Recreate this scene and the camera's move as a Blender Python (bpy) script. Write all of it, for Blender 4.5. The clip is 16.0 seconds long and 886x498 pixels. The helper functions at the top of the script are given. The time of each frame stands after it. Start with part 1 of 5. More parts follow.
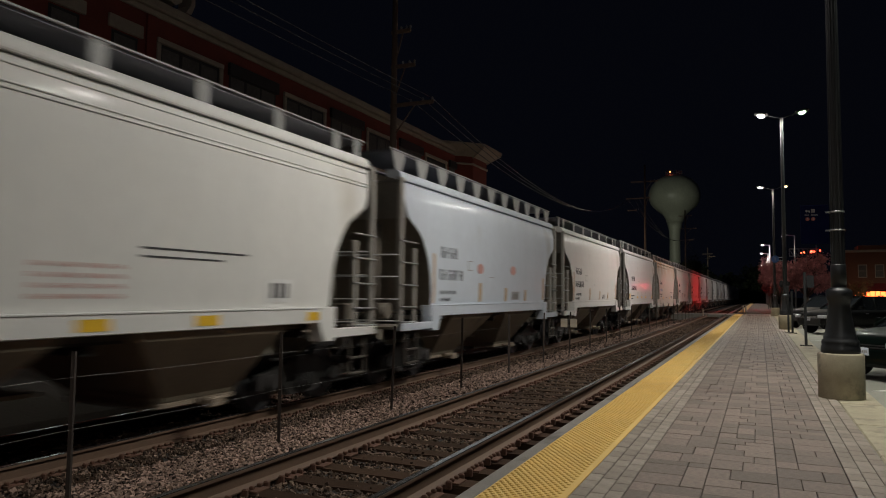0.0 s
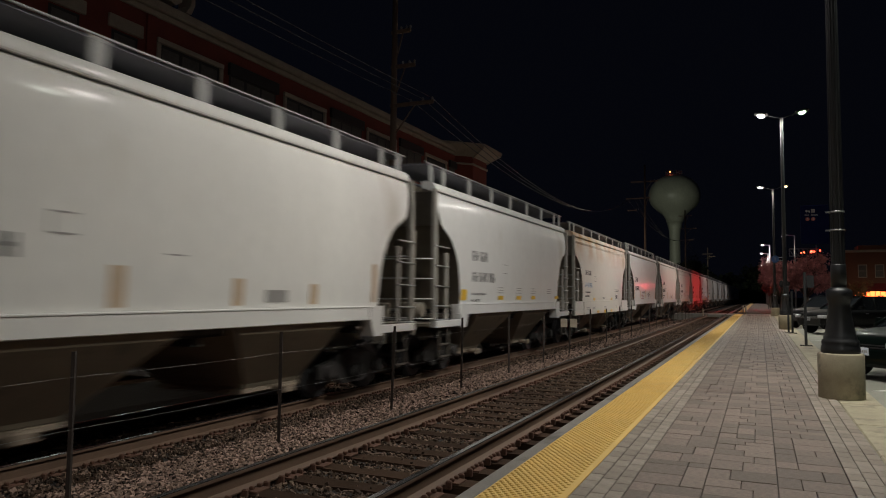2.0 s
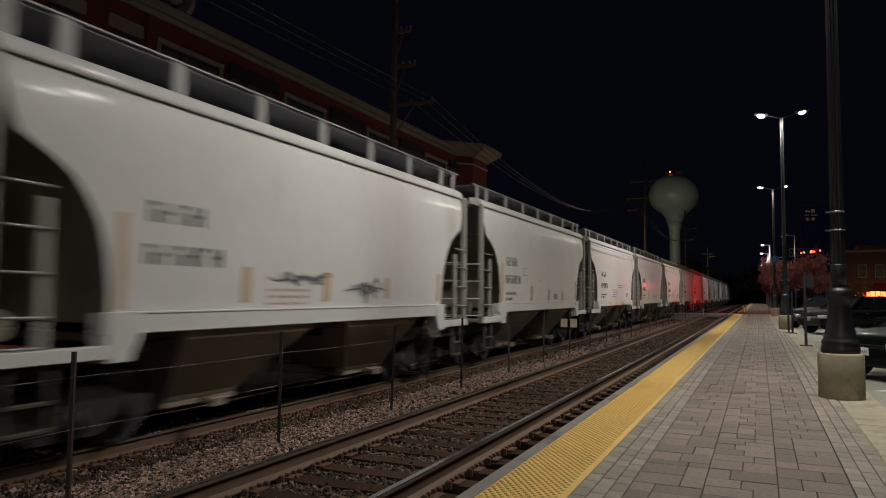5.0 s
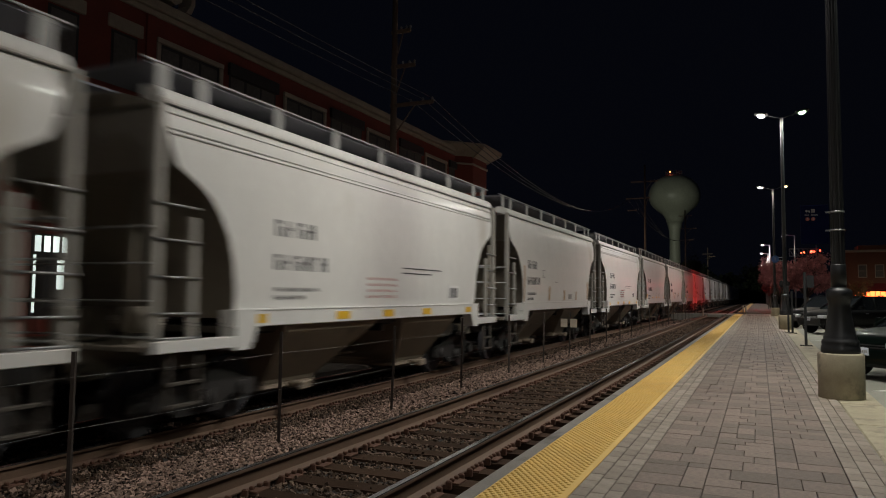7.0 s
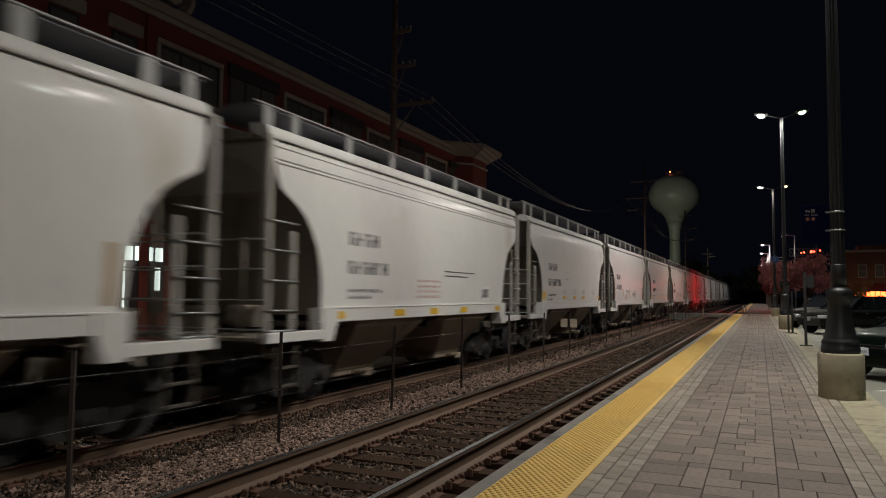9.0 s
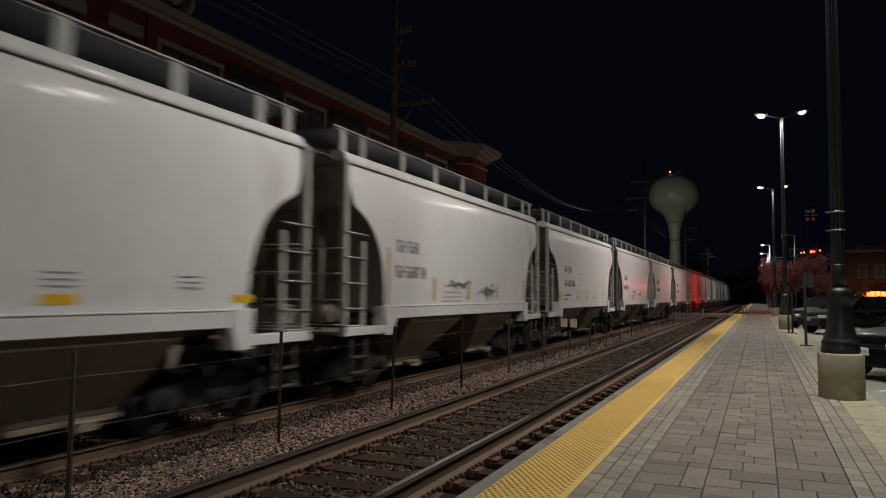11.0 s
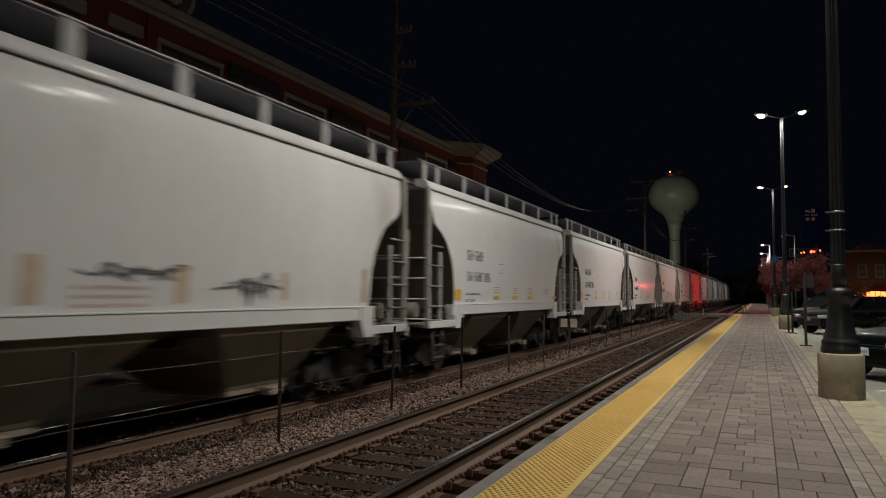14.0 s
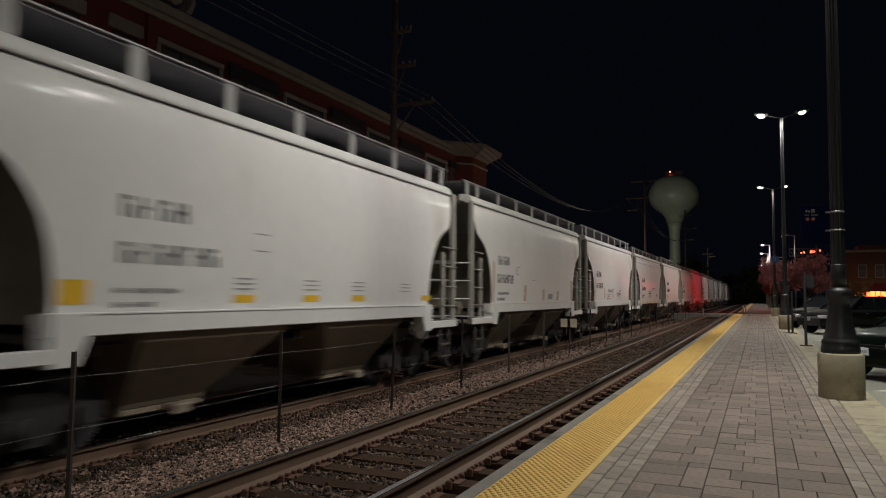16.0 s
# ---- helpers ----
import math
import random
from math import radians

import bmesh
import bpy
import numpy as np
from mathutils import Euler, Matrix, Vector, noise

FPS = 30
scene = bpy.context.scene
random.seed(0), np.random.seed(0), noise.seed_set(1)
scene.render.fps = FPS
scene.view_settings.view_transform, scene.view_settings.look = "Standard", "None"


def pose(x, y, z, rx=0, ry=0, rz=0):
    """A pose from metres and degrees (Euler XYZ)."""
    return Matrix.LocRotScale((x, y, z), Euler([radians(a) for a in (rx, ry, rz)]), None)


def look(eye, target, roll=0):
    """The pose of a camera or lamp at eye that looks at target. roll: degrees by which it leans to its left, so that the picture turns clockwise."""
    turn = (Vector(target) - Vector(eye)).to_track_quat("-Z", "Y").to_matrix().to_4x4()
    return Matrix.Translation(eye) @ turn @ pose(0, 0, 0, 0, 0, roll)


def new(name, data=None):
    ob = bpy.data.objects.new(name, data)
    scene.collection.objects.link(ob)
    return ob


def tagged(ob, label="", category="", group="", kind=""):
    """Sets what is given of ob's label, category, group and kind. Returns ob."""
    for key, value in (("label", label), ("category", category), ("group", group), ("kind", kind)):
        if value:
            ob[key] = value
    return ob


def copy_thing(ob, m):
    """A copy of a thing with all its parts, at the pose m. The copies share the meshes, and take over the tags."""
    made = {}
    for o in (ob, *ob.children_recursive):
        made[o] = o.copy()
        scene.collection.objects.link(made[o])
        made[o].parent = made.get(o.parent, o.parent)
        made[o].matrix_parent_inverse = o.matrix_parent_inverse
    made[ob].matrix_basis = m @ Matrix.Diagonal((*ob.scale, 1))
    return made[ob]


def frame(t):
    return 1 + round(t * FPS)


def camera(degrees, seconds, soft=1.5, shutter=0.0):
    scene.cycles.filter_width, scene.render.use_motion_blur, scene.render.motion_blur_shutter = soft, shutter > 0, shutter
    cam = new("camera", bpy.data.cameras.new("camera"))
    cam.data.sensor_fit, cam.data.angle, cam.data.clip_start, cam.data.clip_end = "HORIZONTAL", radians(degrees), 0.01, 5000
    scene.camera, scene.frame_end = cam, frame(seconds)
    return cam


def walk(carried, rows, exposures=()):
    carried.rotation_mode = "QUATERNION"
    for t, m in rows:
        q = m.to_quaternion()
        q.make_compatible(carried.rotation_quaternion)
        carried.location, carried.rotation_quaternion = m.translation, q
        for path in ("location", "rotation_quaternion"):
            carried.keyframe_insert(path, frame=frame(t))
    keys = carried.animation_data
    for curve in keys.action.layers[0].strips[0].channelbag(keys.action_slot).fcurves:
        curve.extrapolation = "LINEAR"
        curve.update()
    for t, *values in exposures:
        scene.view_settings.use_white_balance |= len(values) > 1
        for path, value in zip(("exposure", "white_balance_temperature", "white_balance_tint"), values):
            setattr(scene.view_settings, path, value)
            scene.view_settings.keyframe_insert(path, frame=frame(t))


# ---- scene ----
# ------------------------------------------------------------------ camera
def turned(yaw, pitch, roll):
    """A camera's turn: yaw to the left of +y, pitch up, roll, in degrees."""
    y, p, r = radians(yaw), radians(pitch), radians(roll)
    fwd = Vector((-math.sin(y) * math.cos(p), math.cos(y) * math.cos(p), math.sin(p)))
    right = Vector((math.cos(y), math.sin(y), 0.0))
    up = right.cross(fwd)
    right = right * math.cos(r) + up * math.sin(r)
    up = right.cross(fwd)
    return Matrix(((right.x, up.x, -fwd.x), (right.y, up.y, -fwd.y), (right.z, up.z, -fwd.z))).to_4x4()


CAM_POSE = Matrix.Translation((0.0, 0.0, 1.497)) @ turned(24.130, 3.671, 0.471)
cam = camera(64.198, 16.0, soft=1.0, shutter=0.6)
walk(cam, [(0.0, CAM_POSE), (16.0, CAM_POSE)], exposures=[(0.0, 0.0), (16.0, 0.0)])

# ------------------------------------------------------------------ world and lamps
world = bpy.data.worlds.new("night_sky")
scene.world = world
world.use_nodes = True
world.node_tree.nodes["Background"].inputs[0].default_value = (0.12, 0.145, 0.27, 1)
world.node_tree.nodes["Background"].inputs[1].default_value = 0.0115

LAMP_X, LAMP_STEP, LAMP_FIRST = 1.10, 24.5, 12.25
PLATFORM_LAMPS = [LAMP_FIRST + LAMP_STEP * i for i in range(-2, 3)]
LAMP_Z, LAMP_ARM = 10.2, 0.88
LAMP_W = 2010.0


def spill_light(x, y, z, colour, watts):
    """An extra point light below a lamp head, for what it sends sideways."""
    data = bpy.data.lights.new("lamp_light", "POINT")
    data.energy, data.color, data.shadow_soft_size = watts, colour, 0.2
    new("lamp_light", data).matrix_world = pose(x, y, z)


def lamp_light(x, y, z, colour, watts, size=0.30):
    data = bpy.data.lights.new("lamp_light", "SPOT")
    data.energy, data.color, data.shadow_soft_size = watts, colour, size / 2
    data.spot_size, data.spot_blend = radians(176), 0.75
    ob = new("lamp_light", data)
    ob.matrix_world = pose(x, y, z)
    return ob


WHITE_LAMP, GREEN_LAMP, WARM_LAMP = (1.0, 0.905, 0.87), (0.96, 1.0, 0.88), (1.0, 0.85, 0.64)
LAMP_POWER = [0.8, 0.65, 0.88, 1.05, 0.75]
for i, y in enumerate(PLATFORM_LAMPS):
    LAMP_OUT = LAMP_W * LAMP_POWER[i]
    lamp_light(LAMP_X - LAMP_ARM, y, LAMP_Z - 0.20, WHITE_LAMP, LAMP_OUT)
    if i in (1, 2, 3, 4):
        spill_light(LAMP_X - LAMP_ARM, y, LAMP_Z - 0.75, WHITE_LAMP, 130.0)
    lamp_light(LAMP_X + LAMP_ARM, y, LAMP_Z - 0.20, GREEN_LAMP if i != 4 else WARM_LAMP, LAMP_OUT)
# ------------------------------------------------------------------ materials
def mat(name, base, rough=0.6, metal=0.0, dark=0.75, light=1.12, scale=6.0, fine=60.0, bump=0.15, bump_scale=80.0,
        rough_var=0.12, rand=0.0, spec=0.5, stretch=(1, 1, 1), stain=None, stain_at=0.62, dist=0.01, islands=False):
    """A weathered surface: large blotches, fine grain, relief and, per object or island, a change of tone."""
    m = bpy.data.materials.new(name)
    m.use_nodes = True
    nt = m.node_tree
    n, l = nt.nodes, nt.links
    b = n["Principled BSDF"]
    b.inputs["Metallic"].default_value = metal
    b.inputs["Specular IOR Level"].default_value = spec
    tc = n.new("ShaderNodeTexCoord")
    mp = n.new("ShaderNodeMapping")
    mp.inputs["Scale"].default_value = stretch
    l.new(tc.outputs["Object"], mp.inputs[0])

    def noisy(s, detail=4.0):
        t = n.new("ShaderNodeTexNoise")
        t.inputs["Scale"].default_value = s
        t.inputs["Detail"].default_value = detail
        t.inputs["Roughness"].default_value = 0.6
        l.new(mp.outputs[0], t.inputs["Vector"])
        return t

    big, small = noisy(scale), noisy(fine, 3.0)
    mixn = n.new("ShaderNodeMath")
    mixn.operation = "MULTIPLY_ADD"
    l.new(small.outputs["Fac"], mixn.inputs[0])
    mixn.inputs[1].default_value = 0.45
    half = n.new("ShaderNodeMath")
    half.operation = "MULTIPLY"
    half.inputs[1].default_value = 0.55
    l.new(big.outputs["Fac"], half.inputs[0])
    l.new(half.outputs[0], mixn.inputs[2])
    ramp = n.new("ShaderNodeValToRGB")
    ramp.color_ramp.elements[0].position, ramp.color_ramp.elements[1].position = 0.32, 0.68
    ramp.color_ramp.elements[0].color = (*[c * dark for c in base], 1)
    ramp.color_ramp.elements[1].color = (*[min(1, c * light) for c in base], 1)
    l.new(mixn.outputs[0], ramp.inputs[0])
    colour = ramp.outputs[0]
    if stain:
        st = noisy(scale * 0.6, 6.0)
        sr = n.new("ShaderNodeValToRGB")
        sr.color_ramp.elements[0].position, sr.color_ramp.elements[1].position = stain_at, stain_at + 0.12
        l.new(st.outputs["Fac"], sr.inputs[0])
        mx = n.new("ShaderNodeMix")
        mx.data_type = "RGBA"
        l.new(sr.outputs[0], mx.inputs[0])
        l.new(colour, mx.inputs[6])
        mx.inputs[7].default_value = (*stain, 1)
        colour = mx.outputs[2]
    if rand:
        src = n.new("ShaderNodeNewGeometry").outputs["Random Per Island"] if islands else n.new("ShaderNodeObjectInfo").outputs["Random"]
        mr = n.new("ShaderNodeMapRange")
        mr.inputs[3].default_value, mr.inputs[4].default_value = 1 - rand, 1 + rand
        l.new(src, mr.inputs[0])
        hs = n.new("ShaderNodeHueSaturation")
        l.new(mr.outputs[0], hs.inputs["Value"])
        l.new(colour, hs.inputs["Color"])
        colour = hs.outputs[0]
    l.new(colour, b.inputs["Base Color"])
    rr = n.new("ShaderNodeMapRange")
    rr.inputs[3].default_value, rr.inputs[4].default_value = max(0.02, rough - rough_var), min(1, rough + rough_var)
    l.new(big.outputs["Fac"], rr.inputs[0])
    l.new(rr.outputs[0], b.inputs["Roughness"])
    if bump:
        bn = n.new("ShaderNodeBump")
        bn.inputs["Strength"].default_value = bump
        bn.inputs["Distance"].default_value = dist
        bt = noisy(bump_scale, 5.0)
        l.new(bt.outputs["Fac"], bn.inputs["Height"])
        l.new(bn.outputs[0], b.inputs["Normal"])
    return m


def glow(name, colour, strength):
    m = bpy.data.materials.new(name)
    m.use_nodes = True
    b = m.node_tree.nodes["Principled BSDF"]
    b.inputs["Base Color"].default_value = (*[c * 0.5 for c in colour], 1)
    b.inputs["Emission Color"].default_value = (*colour, 1)
    b.inputs["Emission Strength"].default_value = strength
    return m


M_CRIB = mat("dirty_ballast", (0.120, 0.085, 0.064), 0.95, spec=0.1, rand=0.8, islands=True, scale=30, fine=150, bump=0.4, dist=0.004)
M_BALLAST = mat("ballast", (0.225, 0.158, 0.126), 0.95, spec=0.1, rand=1.0, islands=True, scale=30, fine=150, bump=0.4, dist=0.004)
M_GROUND = mat("ballast_bed", (0.030, 0.024, 0.020), 0.95, scale=2, fine=30, bump=0.9, bump_scale=30, dist=0.04)
M_DIRT = mat("dark_ground", (0.05, 0.048, 0.042), 0.95, scale=0.3, fine=6, bump=0.5, bump_scale=8, dist=0.05)
M_ASPHALT = mat("asphalt", (0.16, 0.16, 0.145), 0.85, scale=0.5, fine=90, bump=0.35, bump_scale=150, stain=(0.10, 0.10, 0.095), dist=0.006)
M_LOT = mat("pale_lot_concrete", (0.27, 0.27, 0.225), 0.88, scale=0.5, fine=70, bump=0.35, bump_scale=130, stain=(0.19, 0.19, 0.16), dist=0.005)
M_CONCRETE = mat("concrete", (0.40, 0.355, 0.25), 0.85, dark=0.7, scale=4.5, fine=80, bump=0.3, bump_scale=120, stain_at=0.54, stain=(0.20, 0.185, 0.14), dist=0.004)
M_EDGE = mat("platform_edge_concrete", (0.20, 0.185, 0.165), 0.85, stain=(0.10, 0.09, 0.08), stain_at=0.55, scale=3, fine=60, bump=0.3, bump_scale=90, dist=0.005)
M_PAVER = mat("brown_grey_paver", (0.196, 0.153, 0.126), 0.8, rand=0.24, dark=0.62, light=1.32, scale=22, fine=190, bump=0.6, bump_scale=160, dist=0.005)
M_PAVER_FAR = mat("brown_grey_paver_far", (0.196, 0.153, 0.126), 0.8, rand=0.24, dark=0.62, light=1.32, islands=True, scale=9, fine=190, bump=0.6, bump_scale=220, dist=0.003)
M_BAND = mat("light_grey_paver", (0.272, 0.230, 0.188), 0.8, rand=0.2, dark=0.66, light=1.28, scale=9, fine=190, bump=0.6, bump_scale=220, dist=0.003)
M_BAND_FAR = mat("light_grey_paver_far", (0.272, 0.230, 0.188), 0.8, rand=0.2, dark=0.66, light=1.28, islands=True, scale=9, fine=190, bump=0.6, bump_scale=220, dist=0.003)
M_JOINT = mat("joint_sand", (0.062, 0.053, 0.046), 0.95, scale=8, fine=90, bump=0.2)
M_YELLOW = mat("tactile_yellow", (0.70, 0.465, 0.125), 0.6, dark=0.86, light=1.06, scale=2.5, fine=70, bump=0.1, stain=(0.50, 0.31, 0.06), stain_at=0.66)
M_RAIL = mat("rail_steel_rusty", (0.130, 0.078, 0.050), 0.75, metal=0.1, scale=5, fine=90, bump=0.2, dist=0.003)
M_RAILTOP = mat("rail_head_polished", (0.22, 0.22, 0.23), 0.19, metal=0.9, scale=5, fine=50, bump=0.05)
M_TIE = mat("creosoted_timber", (0.048, 0.029, 0.019), 0.95, spec=0.08, scale=5, fine=50, stretch=(0.25, 2, 2), bump=0.5, bump_scale=40, dist=0.008, rand=0.25)
M_SPIKE = mat("rusty_iron", (0.108, 0.050, 0.030), 0.85, scale=12, fine=120, bump=0.4, dist=0.004)
M_BLACK = mat("black_enamel", (0.017, 0.018, 0.020), 0.42, scale=4, fine=80, bump=0.06)
M_GALV = mat("galvanised_steel", (0.36, 0.37, 0.37), 0.45, metal=0.7, scale=6, fine=80, bump=0.05)
M_POST = mat("dark_fence_post", (0.045, 0.032, 0.026), 0.8, scale=8, fine=80, bump=0.2)
CAR_TINTS = [(0.69, 0.685, 0.66), (0.56, 0.61, 0.675), (0.71, 0.70, 0.67), (0.68, 0.68, 0.67), (0.62, 0.615, 0.60), (0.69, 0.665, 0.61)]
M_CAR = [mat("hopper_paint_tint", c, 0.52, spec=0.14, dark=0.9, light=1.05, scale=0.8, fine=12, bump=0.55, bump_scale=3.4, dist=0.016,
             stain=(c[0] * 0.80, c[1] * 0.77, c[2] * 0.72), stain_at=0.60, stretch=(1, 1, 0.35)) for c in CAR_TINTS]
for m in M_CAR:
    m.node_tree.nodes["Principled BSDF"].inputs["Coat Weight"].default_value = 0.24
    m.node_tree.nodes["Principled BSDF"].inputs["Coat IOR"].default_value = 1.2
    m.node_tree.nodes["Principled BSDF"].inputs["Coat Roughness"].default_value = 0.14


def rust_from_above(m, colour):
    """Rust that has run down from the roof seam in broken streaks."""
    nt = m.node_tree
    n, l = nt.nodes, nt.links
    b = n["Principled BSDF"]
    old = b.inputs["Base Color"].links[0].from_socket
    tc = n.new("ShaderNodeTexCoord")
    sep = n.new("ShaderNodeSeparateXYZ")
    l.new(tc.outputs["Object"], sep.inputs[0])
    high = n.new("ShaderNodeMapRange")
    high.inputs[1].default_value, high.inputs[2].default_value = 3.15, 4.1
    l.new(sep.outputs[2], high.inputs[0])
    mp = n.new("ShaderNodeMapping")
    mp.inputs["Scale"].default_value = (1.0, 0.55, 0.5)
    l.new(tc.outputs["Object"], mp.inputs[0])
    t = n.new("ShaderNodeTexNoise")
    t.inputs["Scale"].default_value, t.inputs["Detail"].default_value = 1.6, 7.0
    l.new(mp.outputs[0], t.inputs["Vector"])
    ramp = n.new("ShaderNodeMapRange")
    ramp.inputs[1].default_value, ramp.inputs[2].default_value = 0.36, 0.60
    l.new(t.outputs["Fac"], ramp.inputs[0])
    mul = n.new("ShaderNodeMath")
    mul.operation = "MULTIPLY"
    l.new(high.outputs[0], mul.inputs[0])
    l.new(ramp.outputs[0], mul.inputs[1])
    mx = n.new("ShaderNodeMix")
    mx.data_type = "RGBA"
    l.new(mul.outputs[0], mx.inputs[0])
    l.new(old, mx.inputs[6])
    mx.inputs[7].default_value = (*colour, 1)
    l.new(mx.outputs[2], b.inputs["Base Color"])


rust_from_above(M_CAR[5], (0.50, 0.29, 0.13))
M_BRACKET = mat("grey_bracket_steel", (0.33, 0.33, 0.32), 0.6, metal=0.2, scale=4, fine=40, bump=0.05)
M_GRATE = mat("dark_grating", (0.17, 0.17, 0.195), 0.7, metal=0.3, scale=20, fine=120, bump=0.4, bump_scale=60)
# darker than the other steel, with the shade under the sills put in
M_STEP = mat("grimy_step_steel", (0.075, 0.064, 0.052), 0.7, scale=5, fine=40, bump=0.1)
M_TAN = mat("tan_overpaint", (0.50, 0.36, 0.22), 0.6, bump=0.0)
M_MARKG = mat("grey_stencil", (0.30, 0.29, 0.28), 0.6, bump=0.0)
M_MARKB = mat("pale_blue_paint", (0.42, 0.52, 0.66), 0.5, bump=0.0)
M_MARKD = mat("black_plate", (0.05, 0.05, 0.055), 0.5, bump=0.0)
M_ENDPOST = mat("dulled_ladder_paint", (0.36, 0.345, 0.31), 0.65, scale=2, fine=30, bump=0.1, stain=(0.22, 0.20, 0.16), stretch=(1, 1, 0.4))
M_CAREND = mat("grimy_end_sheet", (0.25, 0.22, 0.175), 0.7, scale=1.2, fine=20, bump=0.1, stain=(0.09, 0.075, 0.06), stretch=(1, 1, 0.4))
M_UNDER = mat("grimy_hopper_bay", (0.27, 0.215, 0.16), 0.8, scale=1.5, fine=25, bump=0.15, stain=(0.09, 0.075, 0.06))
M_TRUCK = mat("truck_casting", (0.024, 0.021, 0.020), 0.75, scale=6, fine=60, bump=0.2)
M_WHEEL = mat("wheel_steel", (0.062, 0.060, 0.066), 0.55, metal=0.3, scale=6, fine=60, bump=0.1)
M_MARK = mat("black_stencil", (0.035, 0.035, 0.04), 0.6, bump=0.0)
M_MARKR = mat("faded_red_stencil", (0.56, 0.30, 0.27), 0.6, bump=0.0)
M_MARKY = mat("yellow_conspicuity", (0.78, 0.48, 0.03), 0.4, bump=0.0)
M_MARKW = mat("white_decal", (0.75, 0.75, 0.74), 0.5, bump=0.0)
M_BRICK = mat("red_brick_wall", (0.23, 0.052, 0.036), 0.9, scale=0.8, fine=14, bump=0.3, bump_scale=20, dist=0.02)
M_STONE = mat("limestone_trim", (0.42, 0.36, 0.28), 0.85, scale=2, fine=40, bump=0.2)
M_GLASSD = mat("dark_window_glass", (0.17, 0.16, 0.145), 0.15, scale=1, fine=8, bump=0.0, rough_var=0.04)
M_FRAME = mat("dark_window_frame", (0.03, 0.028, 0.027), 0.5, bump=0.05)
M_WOOD = mat("weathered_pole_timber", (0.21, 0.145, 0.105), 0.9, scale=3, fine=40, stretch=(3, 3, 0.3), bump=0.5, bump_scale=30, dist=0.01)
M_WIRE = mat("black_cable", (0.10, 0.10, 0.105), 0.6, bump=0.0)
M_TANK = mat("pale_tank_paint", (0.42, 0.43, 0.36), 0.38, scale=0.15, fine=2, bump=0.05)
M_ROADPAINT = mat("white_road_paint", (0.66, 0.67, 0.62), 0.7, scale=3, fine=50, bump=0.1, stain=(0.3, 0.3, 0.28))
# ------------------------------------------------------------------ mesh helpers
def finish(name, bm, material, parent=None, label="", smooth=False, at=None):
    me = bpy.data.meshes.new(name)
    bm.normal_update()
    if smooth:
        for f in bm.faces:
            f.smooth = True
    bm.to_mesh(me)
    bm.free()
    for m in (material if isinstance(material, (list, tuple)) else [material]):
        me.materials.append(m)
    ob = new(name, me)
    if parent is not None:
        ob.parent = parent
    if at is not None:
        ob.matrix_basis = at
    if label:
        ob["label"] = label
    return ob


def part(name, bm, material, parent, label="", smooth=False, at=None):
    """ONE mesh object under a thing or under a part."""
    return finish(name, bm, material, parent, label, smooth, at)


def thing(name, label, category, group="", at=None, kind=""):
    ob = new(name)
    ob.empty_display_size = 0.3
    if at is not None:
        ob.matrix_basis = at
    return tagged(ob, label, category, group, kind)


def box(bm, x0, x1, y0, y1, z0, z1, bevel=0.0, mi=0):
    vs = [bm.verts.new((x, y, z)) for x in (x0, x1) for y in (y0, y1) for z in (z0, z1)]
    idx = ((0, 1, 3, 2), (4, 6, 7, 5), (0, 4, 5, 1), (2, 3, 7, 6), (0, 2, 6, 4), (1, 5, 7, 3))
    fs = [bm.faces.new([vs[i] for i in f]) for f in idx]
    for f in fs:
        f.material_index = mi
    if bevel:
        es = list({e for f in fs for e in f.edges})
        bmesh.ops.bevel(bm, geom=es, offset=bevel, segments=1, affect="EDGES")
    return bm


def tube(bm, a, b, r0, r1=None, n=8, caps=True, mi=0):
    """A round bar from a to b."""
    a, b = Vector(a), Vector(b)
    r1 = r0 if r1 is None else r1
    q = (b - a).to_track_quat("Z", "Y").to_matrix()
    ring = lambda c, r: [bm.verts.new(c + q @ Vector((r * math.cos(2 * math.pi * i / n), r * math.sin(2 * math.pi * i / n), 0))) for i in range(n)]
    u, v = ring(a, r0), ring(b, r1)
    for i in range(n):
        f = bm.faces.new((u[i], u[(i + 1) % n], v[(i + 1) % n], v[i]))
        f.smooth, f.material_index = True, mi
    if caps:
        for f in (bm.faces.new(u[::-1]), bm.faces.new(v)):
            f.material_index = mi
    return bm


def lathe(bm, profile, n=24, centre=(0, 0, 0), smooth=True, mi=0):
    """Turns (radius, z) pairs round the upright axis."""
    rings = [[bm.verts.new((centre[0] + r * math.cos(2 * math.pi * i / n), centre[1] + r * math.sin(2 * math.pi * i / n), centre[2] + z))
              for i in range(n)] for r, z in profile]
    for a, b in zip(rings, rings[1:]):
        for i in range(n):
            f = bm.faces.new((a[i], a[(i + 1) % n], b[(i + 1) % n], b[i]))
            f.smooth, f.material_index = smooth, mi
    bm.faces.new(rings[0][::-1]).material_index = mi
    bm.faces.new(rings[-1]).material_index = mi
    return bm


def prism(bm, outline, axis, a, b, mi=0):
    """Extrudes a closed outline of 2D points along an axis from a to b."""
    put = {"x": lambda u, v, w: (w, u, v), "y": lambda u, v, w: (u, w, v), "z": lambda u, v, w: (u, v, w)}[axis]
    p = [bm.verts.new(put(u, v, a)) for u, v in outline]
    q = [bm.verts.new(put(u, v, b)) for u, v in outline]
    k = len(outline)
    fs = [bm.faces.new((p[i], p[(i + 1) % k], q[(i + 1) % k], q[i])) for i in range(k)]
    fs += [bm.faces.new(p[::-1]), bm.faces.new(q)]
    for f in fs:
        f.material_index = mi
    bmesh.ops.recalc_face_normals(bm, faces=fs)
    return bm


